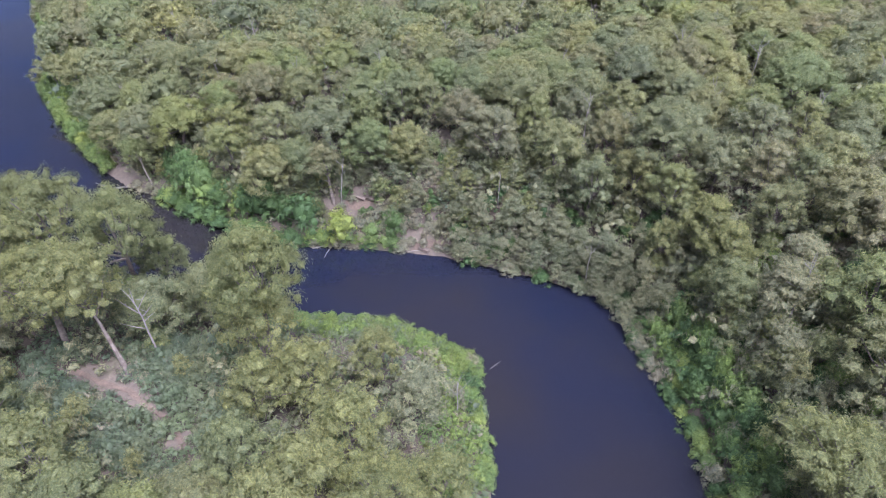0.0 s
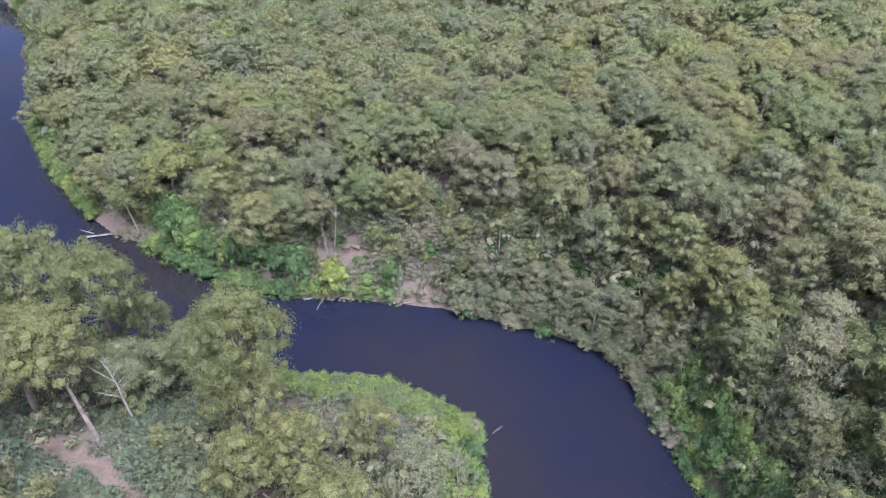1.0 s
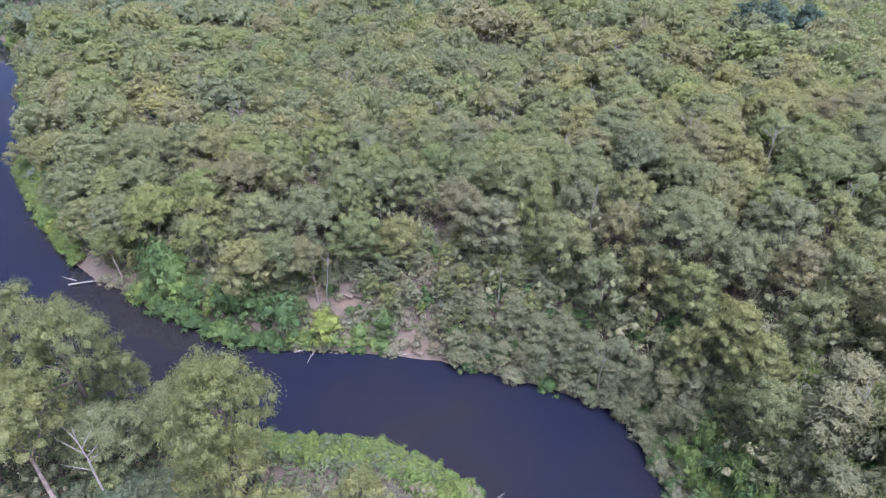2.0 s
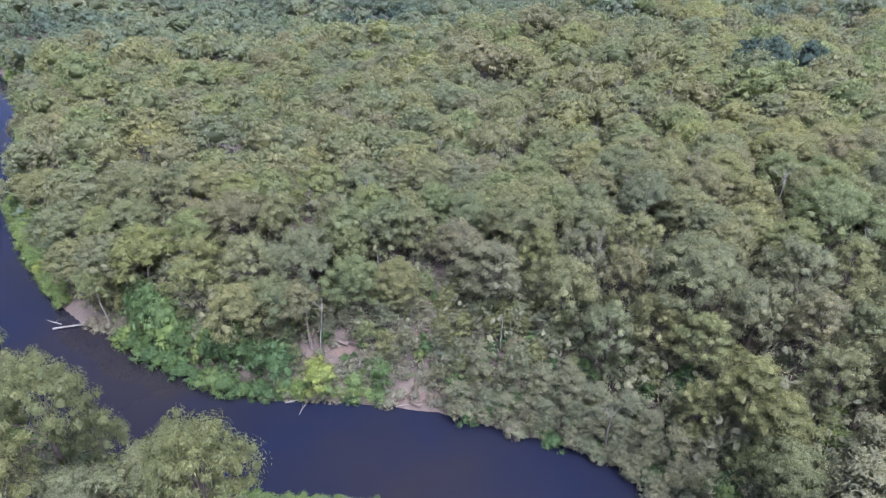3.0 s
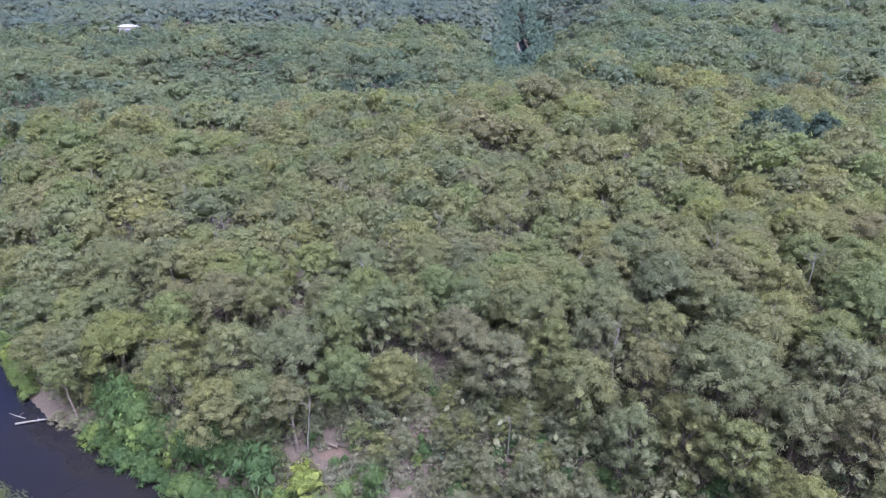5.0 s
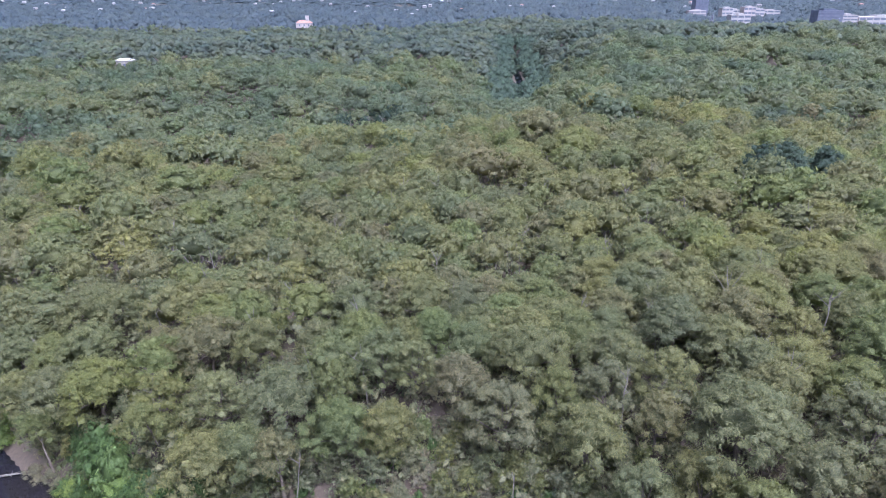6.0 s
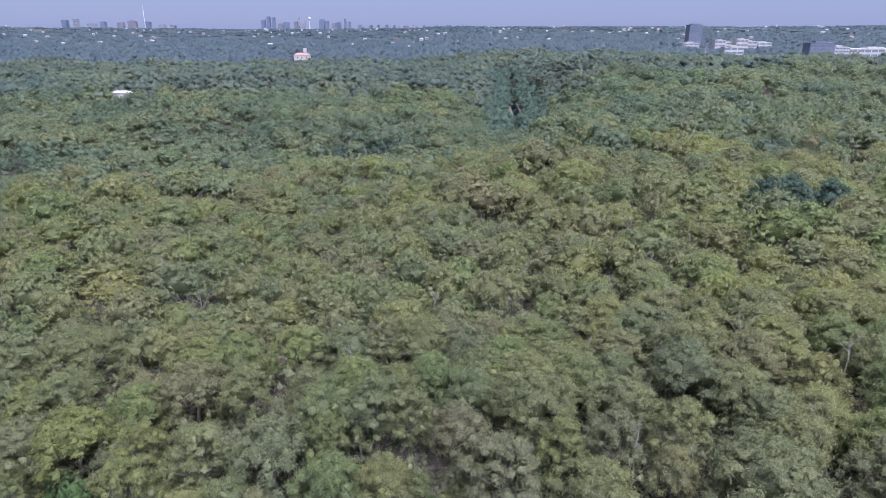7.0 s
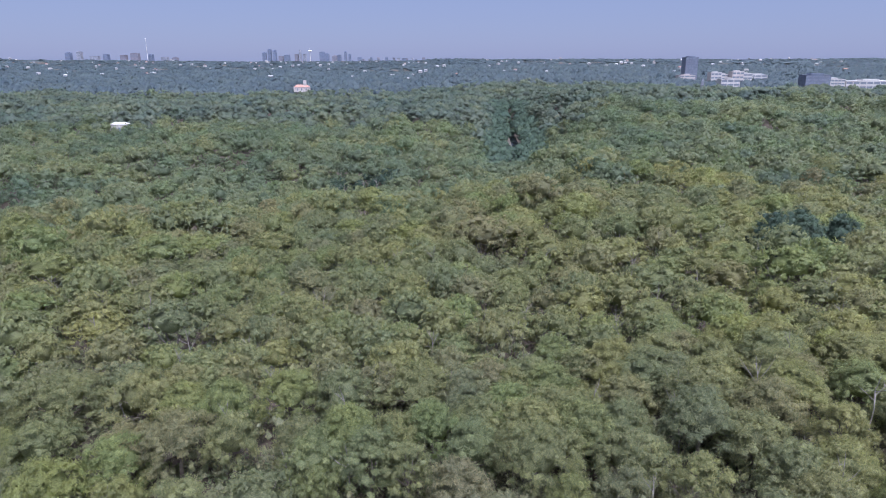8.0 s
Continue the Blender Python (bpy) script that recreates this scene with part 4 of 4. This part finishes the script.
def sheet(name, cx, cy, rx, ry, mat, label, seed, lift=0.06):
    """A patch of bare ground with an uneven outline that lies on the slope."""
    r = np.random.default_rng(seed)
    n, rings = 28, 8
    wob = 1 + 0.18 * np.sin(np.arange(n) * 2 * math.pi / n * 3 + seed) + r.uniform(-0.13, 0.13, n)
    vs, fs = [(cx, cy)], []
    for j in range(1, rings + 1):
        for i in range(n):
            a = i * 2 * math.pi / n
            vs.append((cx + math.cos(a) * rx * wob[i] * j / rings, cy + math.sin(a) * ry * wob[i] * j / rings))
    for j in range(rings):
        for i in range(n):
            k = (i + 1) % n
            if j:
                fs.append((1 + (j - 1) * n + i, 1 + j * n + i, 1 + j * n + k, 1 + (j - 1) * n + k))
            else:
                fs.append((0, 1 + i, 1 + k, 0))
    xy = np.array(vs)
    z = ground_height(xy[:, 0], xy[:, 1]) + lift
    bm = bmesh.new()
    bv = [bm.verts.new((x, y, h)) for (x, y), h in zip(vs, z)]
    for f in fs:
        bm.faces.new([bv[i] for i in dict.fromkeys(f)])
    ob = part(name, bm, mat, None, smooth=True)
    return tagged(ob, label, "ground", kind="structure")


sheet("clay_bank", -16.5, 109.3, 3.3, 0.8, CLAY, "bare pinkish clay and broken rock on the bank", 1)
sheet("clay_bank", -3.2, 101.9, 2.9, 0.7, CLAY, "bare pinkish clay at the water's edge", 2)
sheet("clay_bank", -2.2, 109.2, 1.7, 1.0, CLAY, "bare pinkish clay and broken rock on the bank", 3)
sheet("clay_bank", 10.6, 103.4, 2.6, 1.3, CLAY, "bare pinkish clay and broken rock on the bank", 4)
sheet("clay_bank", -66, 121.8, 2.6, 1.0, EARTH, "bare brown clay spit at the water's edge", 5)
sheet("rock_clearing", 0.8, 119.0, 2.8, 1.5, SANDSTONE, "flat bare grey-pink rock shelf among the trees", 6)

PATH_LINE = [(-60, 66), (-52, 62.3), (-47.2, 60), (-42.6, 58.4), (-38.9, 55.6), (-35.7, 53.8), (-32.5, 49.7), (-29.7, 45.3), (-27, 40), (-24, 32), (-22, 20)]


def trail(line, wide):
    pts = [Vector((*p, 0)) for p in line]
    vs, fs = [], []
    fine = [pts[i].lerp(pts[i + 1], k / 6) for i in range(len(pts) - 1) for k in range(6)]
    for i, p in enumerate(fine):
        way = (fine[min(i + 1, len(fine) - 1)] - fine[max(i - 1, 0)]).normalized()
        side = Vector((-way.y, way.x, 0))
        w = 0.72 * wide * (1 + 0.35 * math.sin(i * 1.7) * math.cos(i * 0.6))
        for k in (-1, -0.4, 0.4, 1):
            q = p + side * w * k
            vs.append((q.x, q.y, height(q.x, q.y) + 0.07 - 0.05 * (abs(k) < 0.5)))
        if i:
            o = (i - 1) * 4
            fs += [(o + j, o + j + 1, o + j + 5, o + j + 4) for j in range(3)]
    return mesh_of("path", vs, fs, CLAY, True)


tagged(new("path", trail(PATH_LINE, 0.55)), "narrow trodden pinkish clay walking track", "path", kind="structure")


# ---- dead wood ----
def dead_tree(x, y, tall, girth, branches, seed, label, lean=(0, 0), name="dead_tree", mat=None, leaves=None):
    """A bare pale trunk, with branches given as (height along the trunk, turn, length, rise)."""
    r = np.random.default_rng(seed)
    root = tagged(new(name), label, "tree" if leaves else "dead tree", "gum trees of the forest" if leaves else "bare pale trees")
    root.location = (x, y, height(x, y))
    knots = [Vector((lean[0] * k ** 1.3 + r.uniform(-0.12, 0.12) * k * 2, lean[1] * k ** 1.3 + r.uniform(-0.12, 0.12) * k * 2, tall * k)) for k in (0, 0.2, 0.4, 0.6, 0.8, 1.0)]
    knots[0].z = -0.6
    v, f = limb(knots, [girth * g for g in (1.3, 1.0, 0.8, 0.62, 0.42, 0.16)], 8)
    child("trunk", mesh_of("trunk", v, f, mat or PALE, True), root)
    for h, turn, length, up in branches:
        i = min(4, int(h * 5))
        s = knots[i].lerp(knots[i + 1], h * 5 - i)
        way = Vector((math.cos(radians(turn)), math.sin(radians(turn)), up)).normalized()
        m1 = s + way * length * 0.5 + Vector((r.uniform(-0.15, 0.15), r.uniform(-0.15, 0.15), r.uniform(0.0, 0.3))) * length * 0.4
        e = s + way * length + Vector((0, 0, 0.2 * length))
        pieces = [limb([s, m1, e], [girth * 0.45, girth * 0.32, girth * 0.1], 6)]
        for k in range(2):
            t = m1 + Vector((r.uniform(-1, 1), r.uniform(-1, 1), r.uniform(0.2, 1))) * length * 0.35
            pieces.append(limb([m1, m1.lerp(t, 0.5), t], [girth * 0.2, girth * 0.14, girth * 0.05], 5))
        child("branch", mesh_of("branch", *join(pieces), mat or PALE, True), root)
    if leaves:
        radius, count, leaf_mat = leaves
        cl = clumps(r, count, radius, radius * 1.0, 0.7, (0.16, 0.3))
        cl[:, :2] *= r.uniform(0.5, 1.05, (count, 1))
        v, f = leafage(r, cl, 96, 0.18, 0.42, 0.8, (0.35, 1.25))
        v[:, :3] += np.array(knots[-1][:]) - (0, 0, radius * 0.25)
        child("crown", mesh_of("crown", v, f, leaf_mat, True), root)
    return root


BARE_TEXT = "bare pale grey dead gum tree with broken branches"
dead_tree(-40.5, 64.5, 13.0, 0.15, [(0.45, 180, 3.6, 0.1), (0.55, 0, 2.4, 0.7), (0.62, 10, 2.2, 0.8), (0.66, 185, 3.4, 0.9), (0.72, 20, 3.0, 1.2), (0.8, 170, 2.6, 1.6)], 1, BARE_TEXT, (-1.2, 0.6), mat=LIMB)
dead_tree(2.2, 60, 8.0, 0.1, [(0.5, 160, 4.0, 1.0), (0.55, 20, 3.6, 0.9), (0.7, 60, 2.4, 1.0)], 2, BARE_TEXT)
dead_tree(26, 90, 11, 0.13, [(0.7, 150, 3.0, 1.2), (0.72, 30, 3.0, 1.0), (0.8, 250, 2.0, 1.0)], 3, BARE_TEXT)
dead_tree(10.7, 104.5, 8, 0.16, [(0.8, 100, 1.2, 1.0)], 4, BARE_TEXT)
dead_tree(62, 124, 13, 0.13, [(0.7, 190, 4.0, 0.6), (0.75, 10, 4.0, 0.7), (0.8, 270, 3.0, 0.6), (0.6, 60, 3, 0.8)], 5, BARE_TEXT, mat=LIMB)
dead_tree(-44, 41.5, 12, 0.16, [(0.5, 70, 4.0, 1.4), (0.5, 110, 3.0, 1.8), (0.55, 20, 3.0, 1.2)], 6, BARE_TEXT)
dead_tree(47, 64, 13, 0.16, [(0.6, 200, 3.6, 0.4), (0.75, 60, 3.0, 1.0), (0.8, 160, 2.0, 0.8)], 7, BARE_TEXT, (1.5, 2))
dead_tree(-23.5, 181, 14, 0.14, [(0.7, 150, 4, 1.0), (0.7, 20, 4, 1.0), (0.8, 80, 3, 1)], 8, BARE_TEXT, mat=LIMB)
dead_tree(-8, 205, 14, 0.16, [(0.7, 150, 3, 1.4), (0.75, 20, 3, 1.4)], 9, BARE_TEXT, mat=LIMB)
dead_tree(49, 131, 14, 0.13, [(0.7, 150, 4, 1.0), (0.72, 20, 4, 0.9), (0.8, 80, 3, 1)], 10, BARE_TEXT, mat=LIMB)
dead_tree(-42, 118, 9, 0.24, [(0.5, 150, 4, 1.4), (0.55, 40, 3.4, 1.5)], 11, "leaning grey gum tree forking over the bank", (-3, 0), "gum_tree", BARK, (4.2, 40, GUM))
dead_tree(-22, 109.8, 9, 0.32, [(0.6, 160, 3, 1.6), (0.65, 30, 4, 1.6), (0.5, 250, 1.6, 0.6)], 12, "tall gum tree with a pale trunk on a rock ledge", (-1.2, 1.5), "gum_tree", BARK, (4.6, 46, GUM))
dead_tree(-64.5, 123.2, 9, 0.24, [(0.7, 150, 3, 1.6), (0.75, 60, 3, 1.6)], 13, "leaning gum tree with a pale trunk on a clay bank", (-2.6, 2), "gum_tree", BARK, (4.2, 40, GUM))
dead_tree(-43.5, 61.0, 14, 0.34, [(0.6, 150, 5, 1.2), (0.65, 60, 5, 1.3), (0.7, 250, 4, 1.2)], 14, "tall leaning gum tree with a grey-brown trunk by the track", (-5.5, 4.5), "gum_tree", BARK, (7.0, 90, RIVER_GUM))
dead_tree(-24, 60, 10, 0.34, [(0.5, 150, 5, 1.3), (0.55, 30, 5, 1.3), (0.6, 80, 4, 1.4)], 15, "broad gum tree with a dark trunk and spreading limbs", (0, 2), "gum_tree", BARK, (6.0, 70, RIVER_GUM))


# bare pale limbs that show through the canopy
xs, ys = scatter(rng, (-90, 106, 110, 215), 19, lambda x, y: on_land(x, y, 5) & in_view(x, y, -10))
for i, (x, y) in enumerate(zip(xs, ys)):
    t = rng.uniform(0, 360)
    dead_tree(x, y, rng.uniform(11, 13.5), rng.uniform(0.1, 0.16), [(0.6, t, rng.uniform(2, 3.5), 0.9), (0.7, t + 150, rng.uniform(2, 3.5), 0.8), (0.8, t + 250, rng.uniform(1.5, 2.5), 1.0)], 30 + i, "thin pale bare gum limbs showing through the canopy", (rng.uniform(-2, 2), rng.uniform(-2, 2)), mat=LIMB)
for i, (x, y) in enumerate([(-46, 368), (-42, 366), (-33, 370), (-26, 366)]):
    dead_tree(x, y, rng.uniform(8, 11), 0.3, [(0.6, 40, 3, 1.2), (0.7, 190, 3, 1.2)], 90 + i, BARE_TEXT)


def log(x, y, z, turn, length, girth, twigs, seed, label):
    r = np.random.default_rng(seed)
    root = tagged(new("fallen_log"), label, "log", "fallen logs")
    root.location = (x, y, z)
    a = radians(turn)
    d = Vector((math.cos(a), math.sin(a), 0))
    side = Vector((-d.y, d.x, 0))
    v, f = limb([d * (-length / 2), side * 0.1 + Vector((0, 0, 0.1)), d * (length / 2) + Vector((0, 0, 0.15))], [girth, girth * 0.85, girth * 0.35], 8)
    child("trunk", mesh_of("trunk", v, f, PALE, True), root)
    for k in range(twigs):
        s = d * r.uniform(-0.3, 0.5) * length
        e = s + (side * r.choice([-1, 1]) * r.uniform(0.2, 1.0) + d * r.uniform(-0.6, 1.2) + Vector((0, 0, r.uniform(0.0, 0.7)))) * length * r.uniform(0.12, 0.34)
        v, f = limb([s, s.lerp(e, 0.5) + Vector((0, 0, 0.1)), e], [girth * 0.45, girth * 0.3, girth * 0.08], 6)
        child("branch", mesh_of("branch", v, f, PALE, True), root)


LOG_TEXT = "bleached fallen log lying half in the river"
log(-73.5, 124.2, 0.35, 12, 6.0, 0.22, 5, 1, LOG_TEXT)
log(-77.5, 126.0, 0.2, 160, 4.0, 0.12, 3, 2, "thin bleached branch lying in the river")
log(-23.6, 102.8, 0.25, 15, 4.6, 0.14, 1, 3, LOG_TEXT)
log(-22.6, 100.6, 0.25, 75, 2.6, 0.08, 5, 4, "bare twiggy snag standing out of the river")
log(8.6, 71.4, 0.1, 40, 2.2, 0.05, 3, 5, "thin twigs sticking out of the river")
log(-5.5, 101.2, 0.3, 5, 2.6, 0.1, 1, 6, LOG_TEXT)


# leaves and seeds adrift along the shaded bank
xs = rng.uniform(26, 36.5, 700)
ys = rng.uniform(46, 76, 700)
ok = (bank_distance(xs, ys, RIVER) < -0.6) & (rng.random(700) < np.clip((xs - 26) / 9, 0.05, 1))
xs, ys = xs[ok], ys[ok]
n = len(xs)
a = rng.uniform(0, 6.28, (n, 1)) + np.array([0, 2.2, 4.0])
w = rng.uniform(0.02, 0.06, (n, 1))
flecks = np.stack([xs[:, None] + np.cos(a) * w, ys[:, None] + np.sin(a) * w, np.full((n, 3), 0.012)], -1).reshape(-1, 3)
tagged(new("floating_leaves", mesh_of("floating_leaves", flecks, np.arange(n * 3).reshape(-1, 3), SCRUB)), "pale dead leaves floating on the river", "leaves", kind="stuff")


# ---- far buildings ----
GLASS = surface("blue_grey_facade", (0.086, 0.104, 0.150), (0.112, 0.133, 0.182), 0.05, 0.35, 0.0, 0.3)
WHITE = surface("white_render", (0.332, 0.327, 0.322), (0.379, 0.374, 0.370), 0.08, 0.7, 0.05, 0.7)
BEIGE = surface("beige_facade", (0.336, 0.312, 0.304), (0.416, 0.384, 0.368), 0.05, 0.7, 0.05, 0.5)
TERRACOTTA = surface("terracotta_tiles", (0.28, 0.15, 0.12), (0.34, 0.19, 0.15), 0.3, 0.8, 0.2, 2.0)
PANES = surface("window_glass", (0.14, 0.16, 0.20), (0.18, 0.20, 0.25), 0.3, 0.15, 0.0, 2.0)
# skyline walls and windows carry the distance haze in their base colours
HAZE_GLASS = surface("hazy_window_glass", (0.121, 0.144, 0.192), (0.146, 0.170, 0.221), 0.3, 0.3, 0.0, 2.0)
HAZY_BLUE = surface("hazy_blue_facade", (0.104, 0.132, 0.208), (0.134, 0.164, 0.242), 0.05, 0.5, 0.0, 0.3)
HAZY_ROSE = surface("hazy_rose_facade", (0.168, 0.155, 0.189), (0.202, 0.185, 0.218), 0.05, 0.5, 0.0, 0.3)
HAZY_WHITE = surface("hazy_white_facade", (0.225, 0.235, 0.279), (0.260, 0.269, 0.312), 0.05, 0.5, 0.0, 0.3)
STEEL = surface("grey_steel", (0.40, 0.41, 0.43), (0.50, 0.51, 0.53), 0.4, 0.45, 0.0, 3.0)


def box(bm, x0, y0, z0, x1, y1, z1):
    m = Matrix.Translation(((x0 + x1) / 2, (y0 + y1) / 2, (z0 + z1) / 2)) @ Matrix.Diagonal((x1 - x0, y1 - y0, z1 - z0, 1))
    bmesh.ops.create_cube(bm, size=1.0, matrix=m)


def building(name, x, y, wide, deep, z0, z1, wall, floors, label, plant_room=0.5, group="", bays=0, category="building", panes=None):
    """A block with a recessed window band on each floor, a parapet and a plant room on the roof."""
    root = tagged(new(name), label, category, group)
    root.location = (x, y, z0)
    h, w, d = z1 - z0, wide / 2, deep / 2
    bm = bmesh.new()
    box(bm, -w, -d, 0, w, d, h)
    box(bm, -w - 0.3, -d - 0.3, h, w + 0.3, d + 0.3, h + min(1.0, h * 0.02))
    part("wall", bm, wall, root)
    for i in range(floors):
        s = h / floors
        a, b = i * s + s * 0.35, i * s + s * 0.8
        bays_here = max(1, bays)
        for k in range(bays_here):
            u0 = -w + 2 * w * (k + 0.08) / bays_here
            u1 = -w + 2 * w * (k + 0.92) / bays_here
            bm = bmesh.new()
            box(bm, u0, -d - 0.12, a, u1, -d - 0.02, b)
            part("window", bm, panes or PANES, root)
    if plant_room:
        bm = bmesh.new()
        box(bm, -w * plant_room, -d * 0.6, h + 0.5, w * plant_room, d * 0.6, h + max(2.5, h * 0.06))
        part("roof_plant", bm, wall, root)
    return root


# the office park on the ridge
building("office_tower", 571, 1500, 27, 24, 28, 80, GLASS, 15, "blue-grey glass office tower above the trees", 0.6, bays=4)
for i, (x, w, z0, z1, mat) in enumerate([(541, 34, 34, 45, BEIGE), (606, 22, 34, 50, WHITE), (626, 26, 34, 46, WHITE), (648, 24, 34, 52, BEIGE), (668, 30, 34, 48, WHITE), (700, 40, 34, 45, WHITE)]):
    building("office_block", x, 1440 + 9 * (i % 3), w, 20, z0 - 6, z1, mat, 3, "low pale flat-roofed office block among trees", 0.4, "office blocks", 3)
building("apartment_block", 559, 1000, 36, 20, 28, 55, GLASS, 6, "grey apartment block with pale balconies above the canopy", 0.5, bays=4)
building("apartment_block", 588, 1004, 26, 20, 28, 49, WHITE, 5, "white apartment block with dark windows above the canopy", 0.3, bays=5)
building("warehouse", 645, 1012, 80, 30, 28, 46.5, WHITE, 3, "long low white-roofed warehouse above the canopy", 0.3, bays=8)
building("office_block", 470, 1080, 30, 16, 30, 47, WHITE, 3, "low pale flat-roofed office block among trees", 0.3, "office blocks", 3)

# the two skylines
for x, w, top, mat in [(-2392, 38, 119, HAZY_BLUE), (-2320, 30, 126, WHITE), (-2220, 66, 97, WHITE), (-2144, 36, 108, HAZY_BLUE), (-2029, 44, 104, BEIGE), (-1953, 62, 115, BEIGE), (-1849, 30, 108, HAZY_BLUE), (-1760, 50, 90, WHITE), (-1690, 40, 88, BEIGE)]:
    building("tower_block", x, 4600, w * 0.8, 40, 50, top, {BEIGE: HAZY_ROSE, WHITE: HAZY_WHITE}.get(mat, HAZY_BLUE), 8, "far-off tower block on the skyline", 0.4, "towers of the left skyline", 3, panes=HAZE_GLASS)
for x, w, top, mat in [(-1118, 34, 119, HAZY_BLUE), (-1082, 26, 141, HAZY_BLUE), (-1048, 26, 134, HAZY_BLUE), (-1005, 40, 96, BEIGE), (-965, 50, 104, HAZY_BLUE), (-899, 30, 108, BEIGE), (-874, 12, 134, WHITE), (-845, 26, 110, WHITE),
                       (-725, 46, 123, HAZY_BLUE), (-690, 34, 112, HAZY_BLUE), (-640, 40, 100, BEIGE), (-608, 34, 104, HAZY_BLUE), (-566, 18, 126, HAZY_BLUE), (-536, 24, 108, HAZY_BLUE)]:
    building("skyscraper", x, 4700, w * 0.74, 34, 50, top, {BEIGE: HAZY_ROSE, WHITE: HAZY_WHITE}.get(mat, HAZY_BLUE), 10, "far-off city skyscraper on the horizon", 0.5, "towers of the city skyline", 3, panes=HAZE_GLASS)
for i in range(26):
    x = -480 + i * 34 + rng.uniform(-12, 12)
    building("city_block", x, 4720, rng.uniform(14, 30), 30, 50, rng.uniform(74, 92) - i * 0.25, (HAZY_BLUE, HAZY_ROSE, HAZY_WHITE)[i % 3], 4, "far-off city building on the horizon", 0.0, "low city skyline", 1, panes=HAZE_GLASS)


def mast(name, x, y, z0, z1, r, label, pod=None):
    root = tagged(new(name), label, "mast")
    root.location = (x, y, z0)
    v, f = limb([(0, 0, 0), (0, 0, (z1 - z0) * 0.5), (0, 0, z1 - z0)], [r, r * 0.7, r * 0.35], 8)
    child("pole", mesh_of("pole", v, f, STEEL, True), root)
    if pod:
        v, f = limb([(0, 0, pod), (0, 0, pod + 3), (0, 0, pod + 9), (0, 0, pod + 12)], [r, r * 3.4, r * 3.0, r * 0.6], 12)
        child("pod", mesh_of("pod", v, f, STEEL, True), root)


mast("broadcast_mast", -1873, 4600, 50, 212, 3.5, "tall thin broadcast mast on the skyline")
mast("observation_tower", -808, 4700, 50, 149, 4.0, "slender observation tower with a round pod", 76)


def pylon(x, y, z0, z1):
    root = tagged(new("power_pylon"), "grey lattice steel power pylon above the trees", "pylon")
    root.location = (x, y, z0)
    h = z1 - z0
    for sx in (-1, 1):
        for sy in (-1, 1):
            v, f = limb([(sx * 3, sy * 3, 0), (sx * 1.5, sy * 1.5, h * 0.6), (sx * 0.4, sy * 0.4, h)], [0.6, 0.5, 0.4], 5)
            child("leg", mesh_of("leg", v, f, HAZY_WHITE, True), root)
    for k in (0.5, 0.7, 0.88):
        v, f = limb([(-5 * (1.3 - k), 0, h * k), (0, 0, h * k + 0.6), (5 * (1.3 - k), 0, h * k)], [0.35, 0.5, 0.35], 5)
        child("crossarm", mesh_of("crossarm", v, f, HAZY_WHITE, True), root)


pylon(355, 900, 26, 53)


def house(x, y, z, wide, deep, tall, turn, roof, label, tower=0.0):
    root = tagged(new("house"), label, "house", "houses among the trees")
    root.location, root.rotation_euler = (x, y, z), (0, 0, turn)
    w, d = wide / 2, deep / 2
    bm = bmesh.new()
    box(bm, -w, -d, 0, w, d, tall)
    if tower:
        box(bm, w * 0.2, -d * 0.4, 0, w * 0.2 + 5, d * 0.4, tall + tower)
    part("wall", bm, BEIGE, root)
    bm = bmesh.new()
    e, r = 0.5, tall + min(wide, deep) * 0.28
    pts = [bm.verts.new(p) for p in ((-w - e, -d - e, tall + 0.02), (w + e, -d - e, tall + 0.02), (w + e, d + e, tall + 0.02), (-w - e, d + e, tall + 0.02), (-w * 0.6, 0, r), (w * 0.6, 0, r))]
    for q in ((0, 1, 5, 4), (1, 2, 5), (2, 3, 4, 5), (3, 0, 4), (3, 2, 1, 0)):
        bm.faces.new([pts[i] for i in q])
    part("roof", bm, roof, root)
    for k in (-0.55, 0.0, 0.55):
        bm = bmesh.new()
        box(bm, w * k - 0.9, -d - 0.1, tall * 0.35, w * k + 0.9, -d - 0.02, tall * 0.75)
        part("window", bm, PANES, root)
    return root


house(-240, 562, 19.9, 14, 6, 9.0, 0.05, CONCRETE, "white flat-roofed building in a forest clearing")
house(-208, 1150, 25.5, 26, 14, 8, 0.1, TERRACOTTA, "terracotta-roofed hall with a pale square tower", 11)
for i in range(150):
    y = 1500 + 2600 * rng.random()
    x = rng.uniform(-0.68, 0.62) * y
    house(x, y, height(x, y) + rng.uniform(4, 8), rng.uniform(5, 12), rng.uniform(6, 9), rng.uniform(3.5, 6), rng.uniform(-0.5, 0.5), (WHITE, CONCRETE, WHITE, TERRACOTTA)[rng.integers(4)] if i % 3 else CONCRETE,
          "pale suburban house among trees")

for p in PATTERNS:
    for o in (*p.children_recursive, p):
        bpy.data.objects.remove(o)
